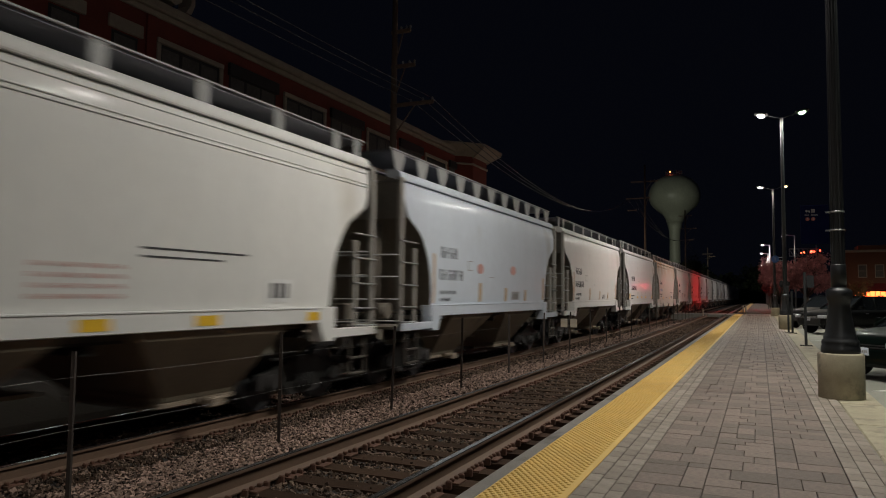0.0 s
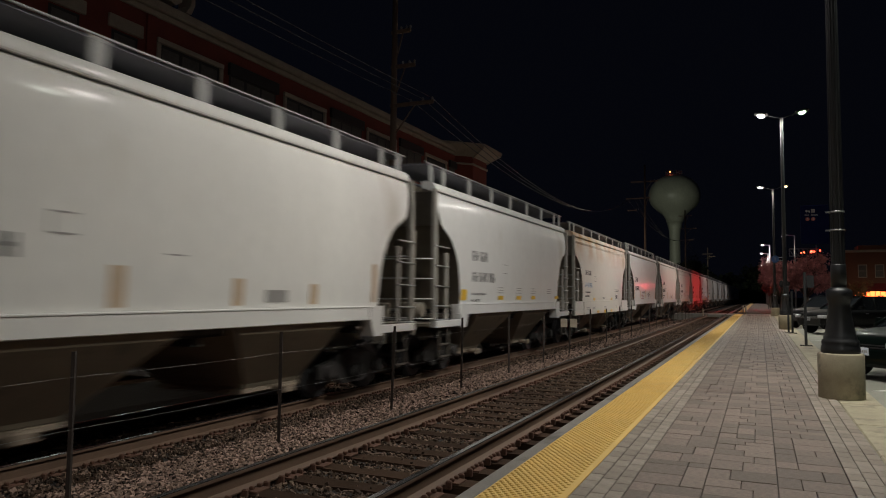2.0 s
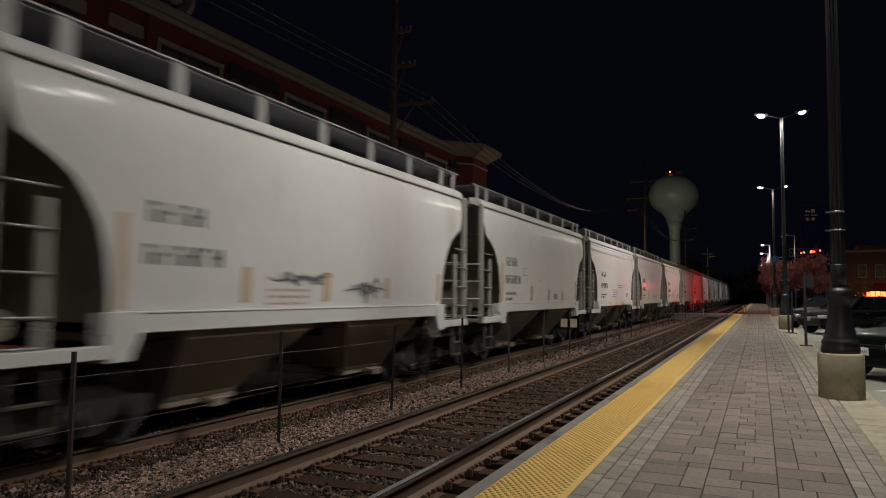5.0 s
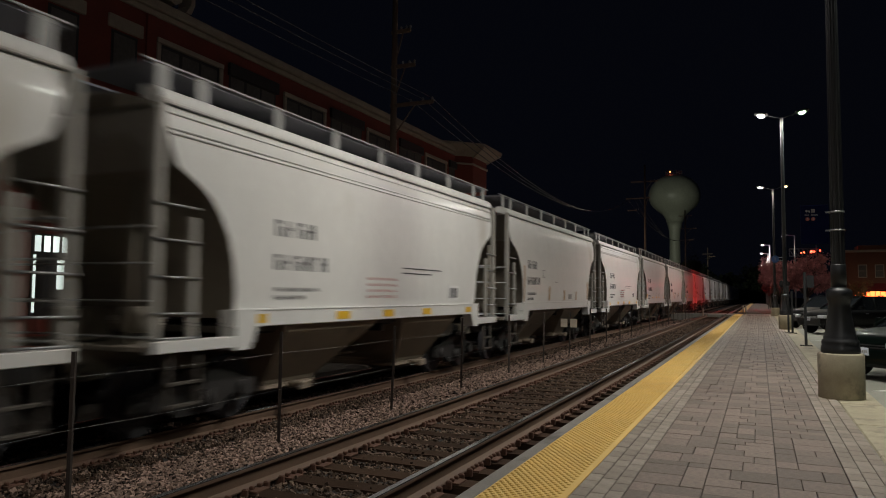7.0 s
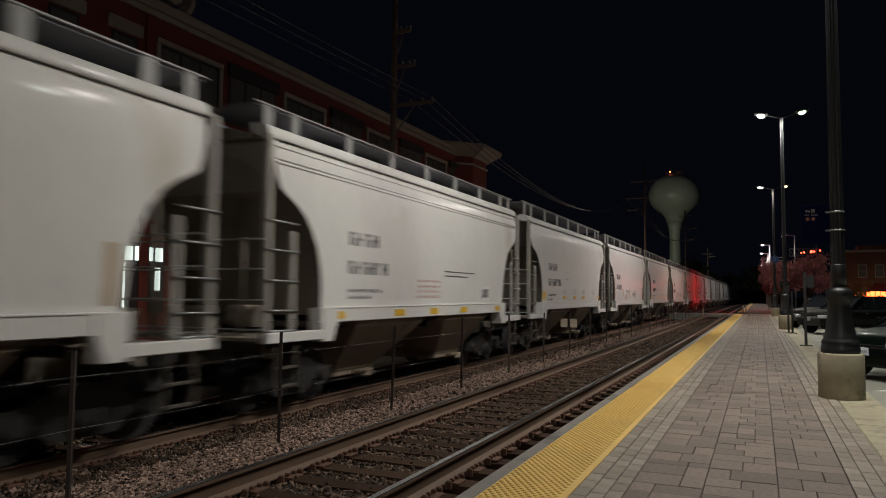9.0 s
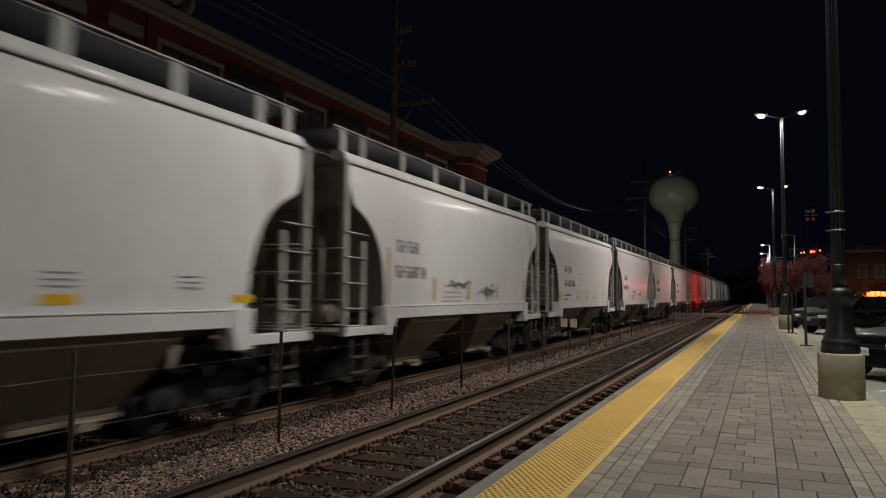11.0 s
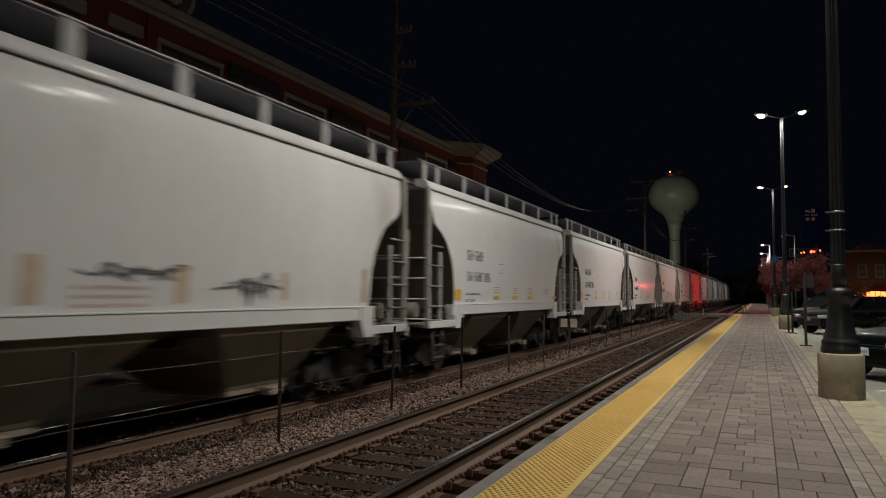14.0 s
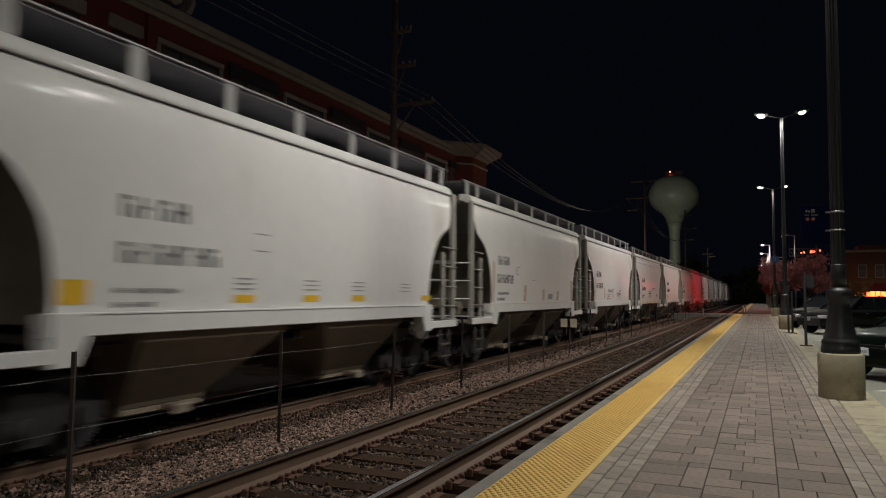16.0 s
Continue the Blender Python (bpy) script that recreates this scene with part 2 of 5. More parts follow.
def mesh_from(name, verts, faces, material, parent=None, label=""):
    me = bpy.data.meshes.new(name)
    me.from_pydata(verts, [], faces)
    for m in (material if isinstance(material, (list, tuple)) else [material]):
        me.materials.append(m)
    ob = new(name, me)
    if parent is not None:
        ob.parent = parent
    if label:
        ob["label"] = label
    return ob


B = bmesh.new
# ------------------------------------------------------------------ ground, tracks, platform
PLATFORM_END, ROAD_NEAR, ROAD_FAR = 66.0, 66.6, 73.0
NEAR_TRACK, FAR_TRACK = -3.53, -8.10
NEAR_RAIL_Z, FAR_RAIL_Z = -0.08, -0.36

bm = B()
for y0, y1 in ((-60, 0), (0, 20), (20, 80), (80, 300), (300, 3000)):
    for x0, x1 in ((-3000, -60), (-60, -11), (-11, 0.9), (0.9, 60), (60, 3000)):
        vs = [bm.verts.new((x, y, -0.80)) for x, y in ((x0, y0), (x1, y0), (x1, y1), (x0, y1))]
        bm.faces.new(vs)
bmesh.ops.remove_doubles(bm, verts=bm.verts, dist=0.001)
tagged(finish("ground", bm, M_DIRT), "dark bare ground reaching to the horizon", "ground", kind="structure")

# ballast bed of both tracks, one prism along the line
bm = B()
prism(bm, [(-11.6, -0.79), (-10.6, -0.60), (-6.45, -0.60), (-5.95, -0.50), (-5.3, -0.34), (-4.9, -0.312), (-2.90, -0.312), (-2.70, -0.40), (-2.08, -0.42), (-2.08, -0.79)], "y", -50, 420)
tagged(finish("ballast_bed", bm, M_GROUND), "brown-grey gravel bed under the two railway tracks", "ballast", kind="structure")

RAIL_SECTION = [(-0.075, -0.185), (0.075, -0.185), (0.075, -0.172), (0.014, -0.145), (0.010, -0.045), (0.036, -0.032),
                (0.036, -0.004), (0.028, 0.0), (-0.028, 0.0), (-0.036, -0.004), (-0.036, -0.032), (-0.010, -0.045), (-0.014, -0.145), (-0.075, -0.172)]


def rail(x, z, parent):
    bm = B()
    prism(bm, [(x + u, z + v) for u, v in RAIL_SECTION], "y", -40, 400)
    for f in bm.faces:
        if f.calc_center_median().z > z - 0.006:
            f.material_index = 1
    return part("rail", bm, [M_RAIL, M_RAILTOP], parent)


def track(centre, top, label):
    tr = thing("railway_track", label, "railway track", kind="structure")
    for s in (-0.7525, 0.7525):
        rail(centre + s, top, tr)
    return tr


near_track = track(NEAR_TRACK, NEAR_RAIL_Z, "railway track with rusty rails on dark timber ties beside the platform")
far_track = track(FAR_TRACK, FAR_RAIL_Z, "railway track with rusty rails under the freight train")

# platform body
bm = B()
box(bm, -2.08, 1.55, -14, PLATFORM_END, -0.79, -0.035)
tagged(finish("platform", bm, M_JOINT), "station platform paved with brown-grey blocks", "platform", kind="structure")
platform = bpy.data.objects["platform"]
bm = B()
box(bm, -2.10, -1.955, -14, PLATFORM_END, -0.70, 0.0, 0.02)
part("edge_beam", bm, M_EDGE, platform, "pale worn concrete platform edge")
bm = B()
box(bm, -1.95, -1.335, -14, PLATFORM_END, -0.03, 0.002)
part("tactile_strip", bm, M_YELLOW, platform, "yellow tactile warning strip with raised domes")
for k in range(44):
    y0 = -14 + k * 1.83
    bm = B()
    box(bm, 1.02, 1.555, y0, min(y0 + 1.815, PLATFORM_END), -0.30, -0.004, 0.015)
    part("kerb_slab", bm, M_CONCRETE, platform, "cream concrete kerb slab")
# dark open joint along the kerb
bm = B()
box(bm, 1.557, 1.60, -14, PLATFORM_END, -0.30, -0.128)
part("kerb_joint", bm, M_JOINT, platform, "dark dirt-filled joint")
# parking lot
bm = B()
box(bm, 1.56, 60, -14, ROAD_NEAR, -0.79, -0.14)
tagged(finish("parking_lot", bm, M_LOT), "pale worn concrete parking lot beside the platform", "parking lot", kind="structure")
bm = B()
box(bm, -60, 60, ROAD_NEAR, ROAD_FAR, -0.79, -0.085)
tagged(finish("crossing_road", bm, M_ASPHALT), "asphalt road crossing the tracks at grade", "road", kind="structure")
# ------------------------------------------------------------------ freight train
CAR_L, BODY_L, HALF_W = 12.80, 11.75, 1.60
SILL0, SILL1, EAVE = 1.38, 1.62, 4.16
# the end of the side sheet: distance from the car's end by height
END_CURVE = [(1.55, 1.45), (1.9, 1.43), (2.3, 1.37), (2.6, 1.27), (2.85, 1.12), (3.06, 0.95), (3.22, 0.72), (3.33, 0.48), (3.42, 0.33), (3.6, 0.25), (3.9, 0.17), (4.16, 0.10)]
SIDE_CURVE = [(1.50, 1.57), (1.9, 1.60), (2.6, 1.61), (3.3, 1.602), (3.7, 1.582), (3.95, 1.545), (4.16, 1.485)]


def interp(table, v):
    for (a, fa), (b, fb) in zip(table, table[1:]):
        if v <= b:
            return fa + (fb - fa) * max(0.0, (v - a) / (b - a))
    return table[-1][1]


BODY_Z = [1.50, 1.7, 1.9, 2.1, 2.3, 2.45, 2.6, 2.73, 2.85, 2.96, 3.06, 3.16, 3.25, 3.31, 3.36, 3.42, 3.5, 3.6, 3.8, 3.95, 4.06, 4.16]


def hopper_body():
    """The tank: curved sides, sloped ends and a low roof."""
    bm = B()
    zs = BODY_Z
    rows = []
    for z in zs:
        e, w = interp(END_CURVE, z), interp(SIDE_CURVE, z)
        ys = [e + (BODY_L - 2 * e) * k / 8 for k in range(9)]
        rows.append(([bm.verts.new((w, y, z)) for y in ys], [bm.verts.new((-w, y, z)) for y in ys]))
    for (a, c), (b, d) in zip(rows, rows[1:]):
        for k in range(8):
            f = bm.faces.new((a[k], a[k + 1], b[k + 1], b[k]))
            g = bm.faces.new((c[k + 1], c[k], d[k], d[k + 1]))
            f.smooth = g.smooth = True
    a, c = rows[-1]
    ridge = [bm.verts.new((0, v.co.y, 4.42)) for v in a]
    mid = [bm.verts.new((0.8, v.co.y, 4.36)) for v in a]
    mid2 = [bm.verts.new((-0.8, v.co.y, 4.36)) for v in a]
    for k in range(8):
        for p, q in ((a, mid), (mid, ridge), (ridge, mid2), (mid2, c)):
            bm.faces.new((p[k], p[k + 1], q[k + 1], q[k])).smooth = True
    for k, flip in ((0, 1), (8, 0)):
        loop = [a[k], mid[k], ridge[k], mid2[k], c[k]]
        bm.faces.new(loop if flip else loop[::-1]).material_index = 1
    bmesh.ops.recalc_face_normals(bm, faces=bm.faces)
    return bm


def end_sheet(far):
    """The sloped end sheet, a hand's width inside the rim of the side sheets."""
    bm = B()
    cols = []
    for z in BODY_Z:
        e, w = interp(END_CURVE, z), interp(SIDE_CURVE, z)
        y0, y1 = (BODY_L - e, BODY_L - e - 0.10) if far else (e, e + 0.10)
        cols.append([bm.verts.new(p) for p in ((w - 0.004, y0, z), (w * 0.985, y1, z), (-w * 0.985, y1, z), (-w + 0.004, y0, z))])
    for a, b in zip(cols, cols[1:]):
        for k in range(3):
            f = bm.faces.new((a[k], a[k + 1], b[k + 1], b[k]))
            f.smooth = k == 1
            # below 3.40 the darker grimy colour also carries the slope's shade
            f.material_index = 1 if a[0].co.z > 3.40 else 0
    bmesh.ops.recalc_face_normals(bm, faces=bm.faces)
    return bm


def shared(ob, name, parent, m):
    """Another piece on the same mesh."""
    o = new(name, ob.data)
    o.parent = parent
    o.matrix_basis = m
    return o


def bay(y0, y1, b0, b1):
    """A hopper bay: four sheets that taper inwards and down to an outlet."""
    bm = B()

    def ring(x, a, b, z):
        return [bm.verts.new(p) for p in ((-x, a, z), (x, a, z), (x, b, z), (-x, b, z))]

    rings = [ring(1.585, y0, y1, 1.376), ring(1.545, y0 + (b0 - y0) * 0.10, y1 - (y1 - b1) * 0.10, 1.27), ring(0.92, b0, b1, 0.46), ring(0.90, b0, b1, 0.40)]
    for a, b in zip(rings, rings[1:]):
        for i in range(4):
            bm.faces.new((a[i], a[(i + 1) % 4], b[(i + 1) % 4], b[i]))
    bm.faces.new(rings[-1][::-1])
    bm.faces.new(rings[0])
    bmesh.ops.recalc_face_normals(bm, faces=bm.faces)
    return bm


def side_frame():
    """A cast truck side frame seen from the side, with its spring nest."""
    bm = B()
    outline = [(-1.15, 0.36), (-1.15, 0.58), (-0.75, 0.64), (-0.32, 0.82), (0.32, 0.82), (0.75, 0.64), (1.15, 0.58), (1.15, 0.36), (0.98, 0.32),
               (0.62, 0.40), (0.40, 0.20), (-0.40, 0.20), (-0.62, 0.40), (-0.98, 0.32)]
    prism(bm, outline, "x", -0.06, 0.06)
    for s in (-0.13, 0.0, 0.13):
        tube(bm, (0.085, s, 0.26), (0.085, s, 0.52), 0.055, n=8)
    for s in (-0.865, 0.865):
        tube(bm, (-0.02, s, 0.457), (0.15, s, 0.457), 0.12, n=10)
    return bm


def wheelset():
    bm = B()
    tube(bm, (-1.05, 0, 0), (1.05, 0, 0), 0.085, n=10)
    for s in (-1, 1):
        prof = [(0.0, 0.10), (0.457, 0.10), (0.457, 0.0), (0.485, -0.01), (0.485, -0.035), (0.40, -0.035), (0.36, 0.02), (0.16, 0.03), (0.15, -0.05), (0.0, -0.05)]
        n = 24
        rings = [[bm.verts.new((s * (0.752 - 0.03 + w), r * math.cos(2 * math.pi * i / n), r * math.sin(2 * math.pi * i / n))) for i in range(n)] for r, w in prof[1:-1]]
        for a, b in zip(rings, rings[1:]):
            for i in range(n):
                bm.faces.new((a[i], a[(i + 1) % n], b[(i + 1) % n], b[i]))
        bm.faces.new(rings[0])
        bm.faces.new(rings[-1])
        for i in range(5):
            a = 2 * math.pi * i / 5
            tube(bm, (s * 0.82, 0.28 * math.cos(a), 0.28 * math.sin(a)), (s * 0.835, 0.28 * math.cos(a), 0.28 * math.sin(a)), 0.03, n=6)
    bmesh.ops.recalc_face_normals(bm, faces=bm.faces)
    return bm


WHEELS = []


def skin(z):
    return interp(SIDE_CURVE, z) + 0.006


def decal(bm, y0, y1, z0, z1, side=1):
    """A thin patch that follows the curve of the side sheet."""
    n = max(1, int((z1 - z0) / 0.15))
    for i in range(n):
        a, b = z0 + (z1 - z0) * i / n, z0 + (z1 - z0) * (i + 1) / n
        vs = [bm.verts.new(p) for p in ((skin(a), y0, a), (skin(a), y1, a), (skin(b), y1, b), (skin(b), y0, b))]
        us = [bm.verts.new((v.co.x - 0.01, v.co.y, v.co.z)) for v in vs]
        bm.faces.new(vs)
        for k in range(4):
            bm.faces.new((vs[k], us[k], us[(k + 1) % 4], vs[(k + 1) % 4]))


def scribble(bm, pts, half, lift):
    """A sprayed line that wanders over the side sheet."""
    last = None
    for i, (y, z) in enumerate(pts):
        a, b = pts[max(0, i - 1)], pts[min(len(pts) - 1, i + 1)]
        d = Vector((b[0] - a[0], b[1] - a[1])).normalized()
        w = half * (0.7 + 0.5 * math.sin(i * 0.31) ** 2)
        pair = [bm.verts.new((skin(z + s * d.x * w) + lift + 0.00002 * i, y - s * d.y * w, z + s * d.x * w)) for s in (-1, 1)]
        if last:
            bm.faces.new((last[0], pair[0], pair[1], last[1]))
        last = pair


def stencils(rows):
    bm = B()
    for y, z, count, high, wide in rows:
        for i in range(count):
            a = y + i * wide * 1.42
            decal(bm, a, a + wide * 0.30, z, z + high)
            if i % 3 != 1:
                decal(bm, a + wide * 0.68, a + wide, z, z + high * (1.0 if i % 2 else 0.6))
            decal(bm, a + wide * 0.30, a + wide * 0.68, z + high * (0.42 if i % 2 else 0.80), z + high * (0.60 if i % 2 else 1.0))
    return bm


def patches(rects):
    bm = B()
    for y0, y1, z0, z1 in rects:
        decal(bm, y0, y1, z0, z1)
    return bm


def hopper_car(paint, marks, zigzag, label, deep=0.0, rail_z=4.82, seams=()):
    car = thing("hopper_car", label, "freight wagon", "wagons of the freight train")
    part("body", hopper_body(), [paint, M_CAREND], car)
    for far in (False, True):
        part("end_sheet", end_sheet(far), [M_CAREND, M_ENDPOST], car, "grimy sloped end sheet, its shaded lower part coloured darker")
    mirrored = (1, -1)
    for s in mirrored:
        x0, x1 = sorted((s * 1.50, s * 1.645))
        bm = B()
        box(bm, x0, x1, 1.35 if not deep else 0.04, BODY_L - (1.35 if not deep else 0.04), SILL0 - deep, SILL1, 0.012)
        box(bm, *sorted((s * 1.58, s * 1.657)), 1.35, BODY_L - 1.35, SILL1 - 0.012, SILL1 + 0.014, 0.005)
        part("side_sill", bm, paint, car)
        for z in seams:
            part("side_seam", tube(B(), (s * (skin(z) - 0.004), 0.25, z), (s * (skin(z) - 0.004), BODY_L - 0.25, z), 0.015, n=6), paint, car)
        bm = B()
        prism(bm, [(s * x, z) for x, z in [(1.20, 4.39)] + [(1.35 + 0.19 * math.sin(0.16 * k), 4.20 + 0.19 * math.cos(0.16 * k)) for k in range(11)] + [(1.53, 4.175), (1.20, 4.17)]], "y", 0.10, BODY_L - 0.10)
        part("top_chord", bm, paint, car)
        # walkway along the roof's edge
        bm = B()
        box(bm, *sorted((s * 0.15, s * 1.33)), 0.02, BODY_L - 0.02, rail_z - 0.065, rail_z - 0.032)
        part("running_board", bm, M_GRATE, car, "dark steel grating walkway")
        bm = B()
        box(bm, *sorted((s * 1.335, s * 1.37)), -0.02, BODY_L + 0.02, rail_z - 0.03, rail_z, 0.006)
        part("walkway_rail", bm, M_BRACKET, car, "galvanised steel edge rail")
    # brackets between the roof and the walkway
    bm = B()
    if zigzag:
        prism(bm, [(-0.30, rail_z - 0.04), (0.30, rail_z - 0.04), (0.06, 4.22), (-0.06, 4.22)], "x", 1.335, 1.36)
    else:
        box(bm, 1.335, 1.365, -0.10, 0.10, 4.20, rail_z - 0.03, 0.008)
    first = part("walkway_bracket", bm, M_BRACKET, car, "grey steel walkway bracket")
    count = 11
    spots = [0.34 + (BODY_L - 0.68) * i / (count - 1) for i in range(count)]
    if not zigzag:
        inner = round((BODY_L - 1.94) / 1.68)
        spots = [0.28] + [0.97 + (BODY_L - 1.94) * i / inner for i in range(inner + 1)] + [BODY_L - 0.28]
    for i, y in enumerate(spots):
        if i == 0:
            first.matrix_basis = pose(0, y, 0)
        else:
            shared(first, "walkway_bracket", car, pose(0, y, 0))
    for y in spots[::2]:
        shared(first, "walkway_bracket", car, pose(-2.70, y, 0))
    # corner posts, ladders, steps
    bm = B()
    box(bm, -0.05, 0.05, -0.06, 0.06, 1.12, 4.20, 0.008)
    post = part("corner_post", bm, M_ENDPOST, car, at=pose(1.56, 0.06, 0))
    bm = B()
    box(bm, 1.55, 1.61, 0.60, 0.71, 1.12, 2.80, 0.006)
    ladder = part("ladder", bm, M_ENDPOST, car, "steel corner ladder with round rungs")
    bm = B()
    tube(bm, (1.625, 0.0, 0), (1.625, 0.70, -0.01), 0.018, n=6)
    rung = part("rung", bm, M_GALV, ladder, at=pose(0, 0, 2.92))
    for z in (2.49, 2.04, 1.60, 1.30):
        shared(rung, "rung", ladder, pose(0, 0, z))
    bm = B()
    for y in (0.30, 0.78):
        box(bm, 1.56, 1.60, y - 0.025, y + 0.025, 0.42, 1.14, 0.004)
    for z in (0.47, 0.74):
        box(bm, 1.55, 1.63, 0.28, 0.80, z - 0.02, z + 0.02, 0.006)
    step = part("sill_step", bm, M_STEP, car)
    bm = B()
    box(bm, 1.50, 1.655, 0.0, 1.52, 1.12, 1.27, 0.010)
    corner = part("end_sill", bm, paint, car)
    bm = B()
    prism(bm, [(1.38, 1.62), (1.84, 1.62), (1.84, 1.38), (1.70, 1.08), (1.40, 1.08)], "x", 1.40, 1.665)
    web = part("bolster_web", bm, paint, car)
    flips = (pose(0, BODY_L, 0, 0, 0, 180), )
    for o in (step, corner, web):
        shared(o, o.name.split(".")[0], car, flips[0])
    for x, y in ((-1.56, 0.06), (1.56, BODY_L - 0.06), (-1.56, BODY_L - 0.06)):
        shared(post, "corner_post", car, pose(x, y, 0))
    # the same fittings at this side's far corner
    for o in (ladder, step, corner, web):
        me = o.data.copy()
        for v in me.vertices:
            v.co.y = BODY_L - v.co.y
        me.flip_normals()
        f = new(o.name.split(".")[0], me)
        f.parent = car
        if "label" in o:
            f["label"] = o["label"]
        if o is ladder:
            for z in (2.92, 2.49, 2.04, 1.60, 1.30):
                shared(rung, "rung", f, pose(0, BODY_L - 0.70, z))
    # ends: handrails, platform, coupler, slope-sheet braces
    bm = B()
    for z in (1.32, 1.75, 2.20, 2.64):
        tube(bm, (-1.56, -0.03, z), (1.56, -0.03, z), 0.016, n=6)
    ends = part("end_handrail", bm, M_GALV, car)
    shared(ends, "end_handrail", car, flips[0])
    bm = B()
    box(bm, -1.5, 1.5, -0.02, 1.3, 1.15, 1.20)
    box(bm, -0.35, 0.35, -0.05, 1.6, 0.72, 1.14, 0.02)
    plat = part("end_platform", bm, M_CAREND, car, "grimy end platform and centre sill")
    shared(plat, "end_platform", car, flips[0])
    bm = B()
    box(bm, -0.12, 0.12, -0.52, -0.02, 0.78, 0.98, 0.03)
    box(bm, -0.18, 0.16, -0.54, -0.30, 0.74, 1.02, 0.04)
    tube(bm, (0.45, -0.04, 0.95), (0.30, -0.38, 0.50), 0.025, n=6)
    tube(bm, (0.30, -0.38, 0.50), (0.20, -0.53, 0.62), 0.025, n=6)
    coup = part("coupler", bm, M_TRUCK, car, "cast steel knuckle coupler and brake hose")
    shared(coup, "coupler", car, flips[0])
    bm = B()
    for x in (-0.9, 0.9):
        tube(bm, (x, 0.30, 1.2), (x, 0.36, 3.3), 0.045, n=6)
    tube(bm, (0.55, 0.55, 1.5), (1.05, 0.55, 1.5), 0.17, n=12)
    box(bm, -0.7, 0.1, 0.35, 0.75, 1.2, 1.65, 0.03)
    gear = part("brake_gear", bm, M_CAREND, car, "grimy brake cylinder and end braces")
    shared(gear, "brake_gear", car, flips[0])
    # hopper bays and outlets
    for y0, y1, b0, b1 in ((2.60, 5.40, 2.95, 4.35), (6.35, 9.15, 7.40, 8.80)):
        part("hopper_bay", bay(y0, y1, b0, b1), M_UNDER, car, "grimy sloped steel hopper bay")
        bm = B()
        box(bm, -0.90, 0.90, b0, b1, 0.30, 0.398, 0.02)
        tube(bm, (0.9, (b0 + b1) / 2, 0.35), (1.22, (b0 + b1) / 2, 0.35), 0.05, n=8)
        box(bm, 1.16, 1.24, (b0 + b1) / 2 - 0.14, (b0 + b1) / 2 + 0.14, 0.28, 0.42, 0.02)
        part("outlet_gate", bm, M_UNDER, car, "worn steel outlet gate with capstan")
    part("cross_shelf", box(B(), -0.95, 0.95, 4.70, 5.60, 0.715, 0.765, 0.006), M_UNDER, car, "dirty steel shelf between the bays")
    # sloped floor sheets over the trucks and between the bays, coloured dark for shade
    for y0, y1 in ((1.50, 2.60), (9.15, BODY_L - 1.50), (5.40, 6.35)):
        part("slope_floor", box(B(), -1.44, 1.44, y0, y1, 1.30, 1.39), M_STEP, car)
    bm = B()
    for y in (2.05, 5.82, 9.75):
        box(bm, -1.45, 1.45, y - 0.05, y + 0.05, 1.15, 1.40)
    tube(bm, (1.30, 2.2, 1.28), (1.30, 9.6, 1.28), 0.03, n=6)
    part("crossbearer", bm, M_TRUCK, car)
    # trucks
    for y in (1.42, BODY_L - 1.42):
        bm = B()
        box(bm, -1.0, 1.0, -0.18, 0.18, 0.45, 0.74, 0.03)
        tr = part("truck", bm, M_TRUCK, car, "dark cast steel truck", at=pose(0, y, 0))
        fr = part("side_frame", side_frame(), M_TRUCK, tr, at=pose(1.0, 0, 0))
        shared(fr, "side_frame", tr, pose(-1.0, 0, 0, 0, 0, 180))
        for d in (-0.865, 0.865):
            if WHEELS:
                w = new("wheelset", WHEELS[0].data)
                w.parent = tr
            else:
                w = part("wheelset", wheelset(), M_WHEEL, tr)
            w.matrix_parent_inverse = pose(0, d, 0.457)
            WHEELS.append(w)
    # markings
    for name, bm, material, note in marks():
        tagged(part(name, bm, material, car, note), kind="stuff")
    return car


def marks_sill_yellow():
    """Black reporting marks, faded red panel, white box, yellow squares on the sill."""
    out = [("reporting_mark", stencils([(2.28, 2.70, 4, 0.24, 0.19), (2.26, 2.20, 6, 0.23, 0.17), (2.3, 1.88, 9, 0.06, 0.09), (2.3, 1.76, 6, 0.06, 0.09)]), M_MARK, "black stencilled lettering reduced to bars")]
    out.append(("red_stencil", stencils([(5.0, 1.78 + 0.11 * i, 9, 0.05, 0.09) for i in range(4)]), M_MARKR, "faded red stencilled lines"))
    out.append(("data_line", patches([(6.35, 8.2, 2.36, 2.385), (6.35, 7.7, 2.26, 2.285)]), M_MARK, "thin black data lines"))
    out.append(("data_plate", patches([(8.66, 9.22, 1.72, 2.06)]), M_MARKW, "small white data plate"))
    bm = B()
    for i in range(3):
        decal(bm, 8.74 + i * 0.15, 8.83 + i * 0.15, 1.78, 2.0)
    for v in bm.verts:
        v.co.x += 0.006
    out.append(("plate_print", bm, M_MARK, ""))
    bm = B()
    for y in (1.65, 3.9, 5.5, 7.2, 9.6):
        box(bm, 1.64, 1.651, y, y + 0.42, 1.43, 1.56)
    out.append(("reflector", bm, M_MARKY, "yellow reflective patches on the sill"))
    return out


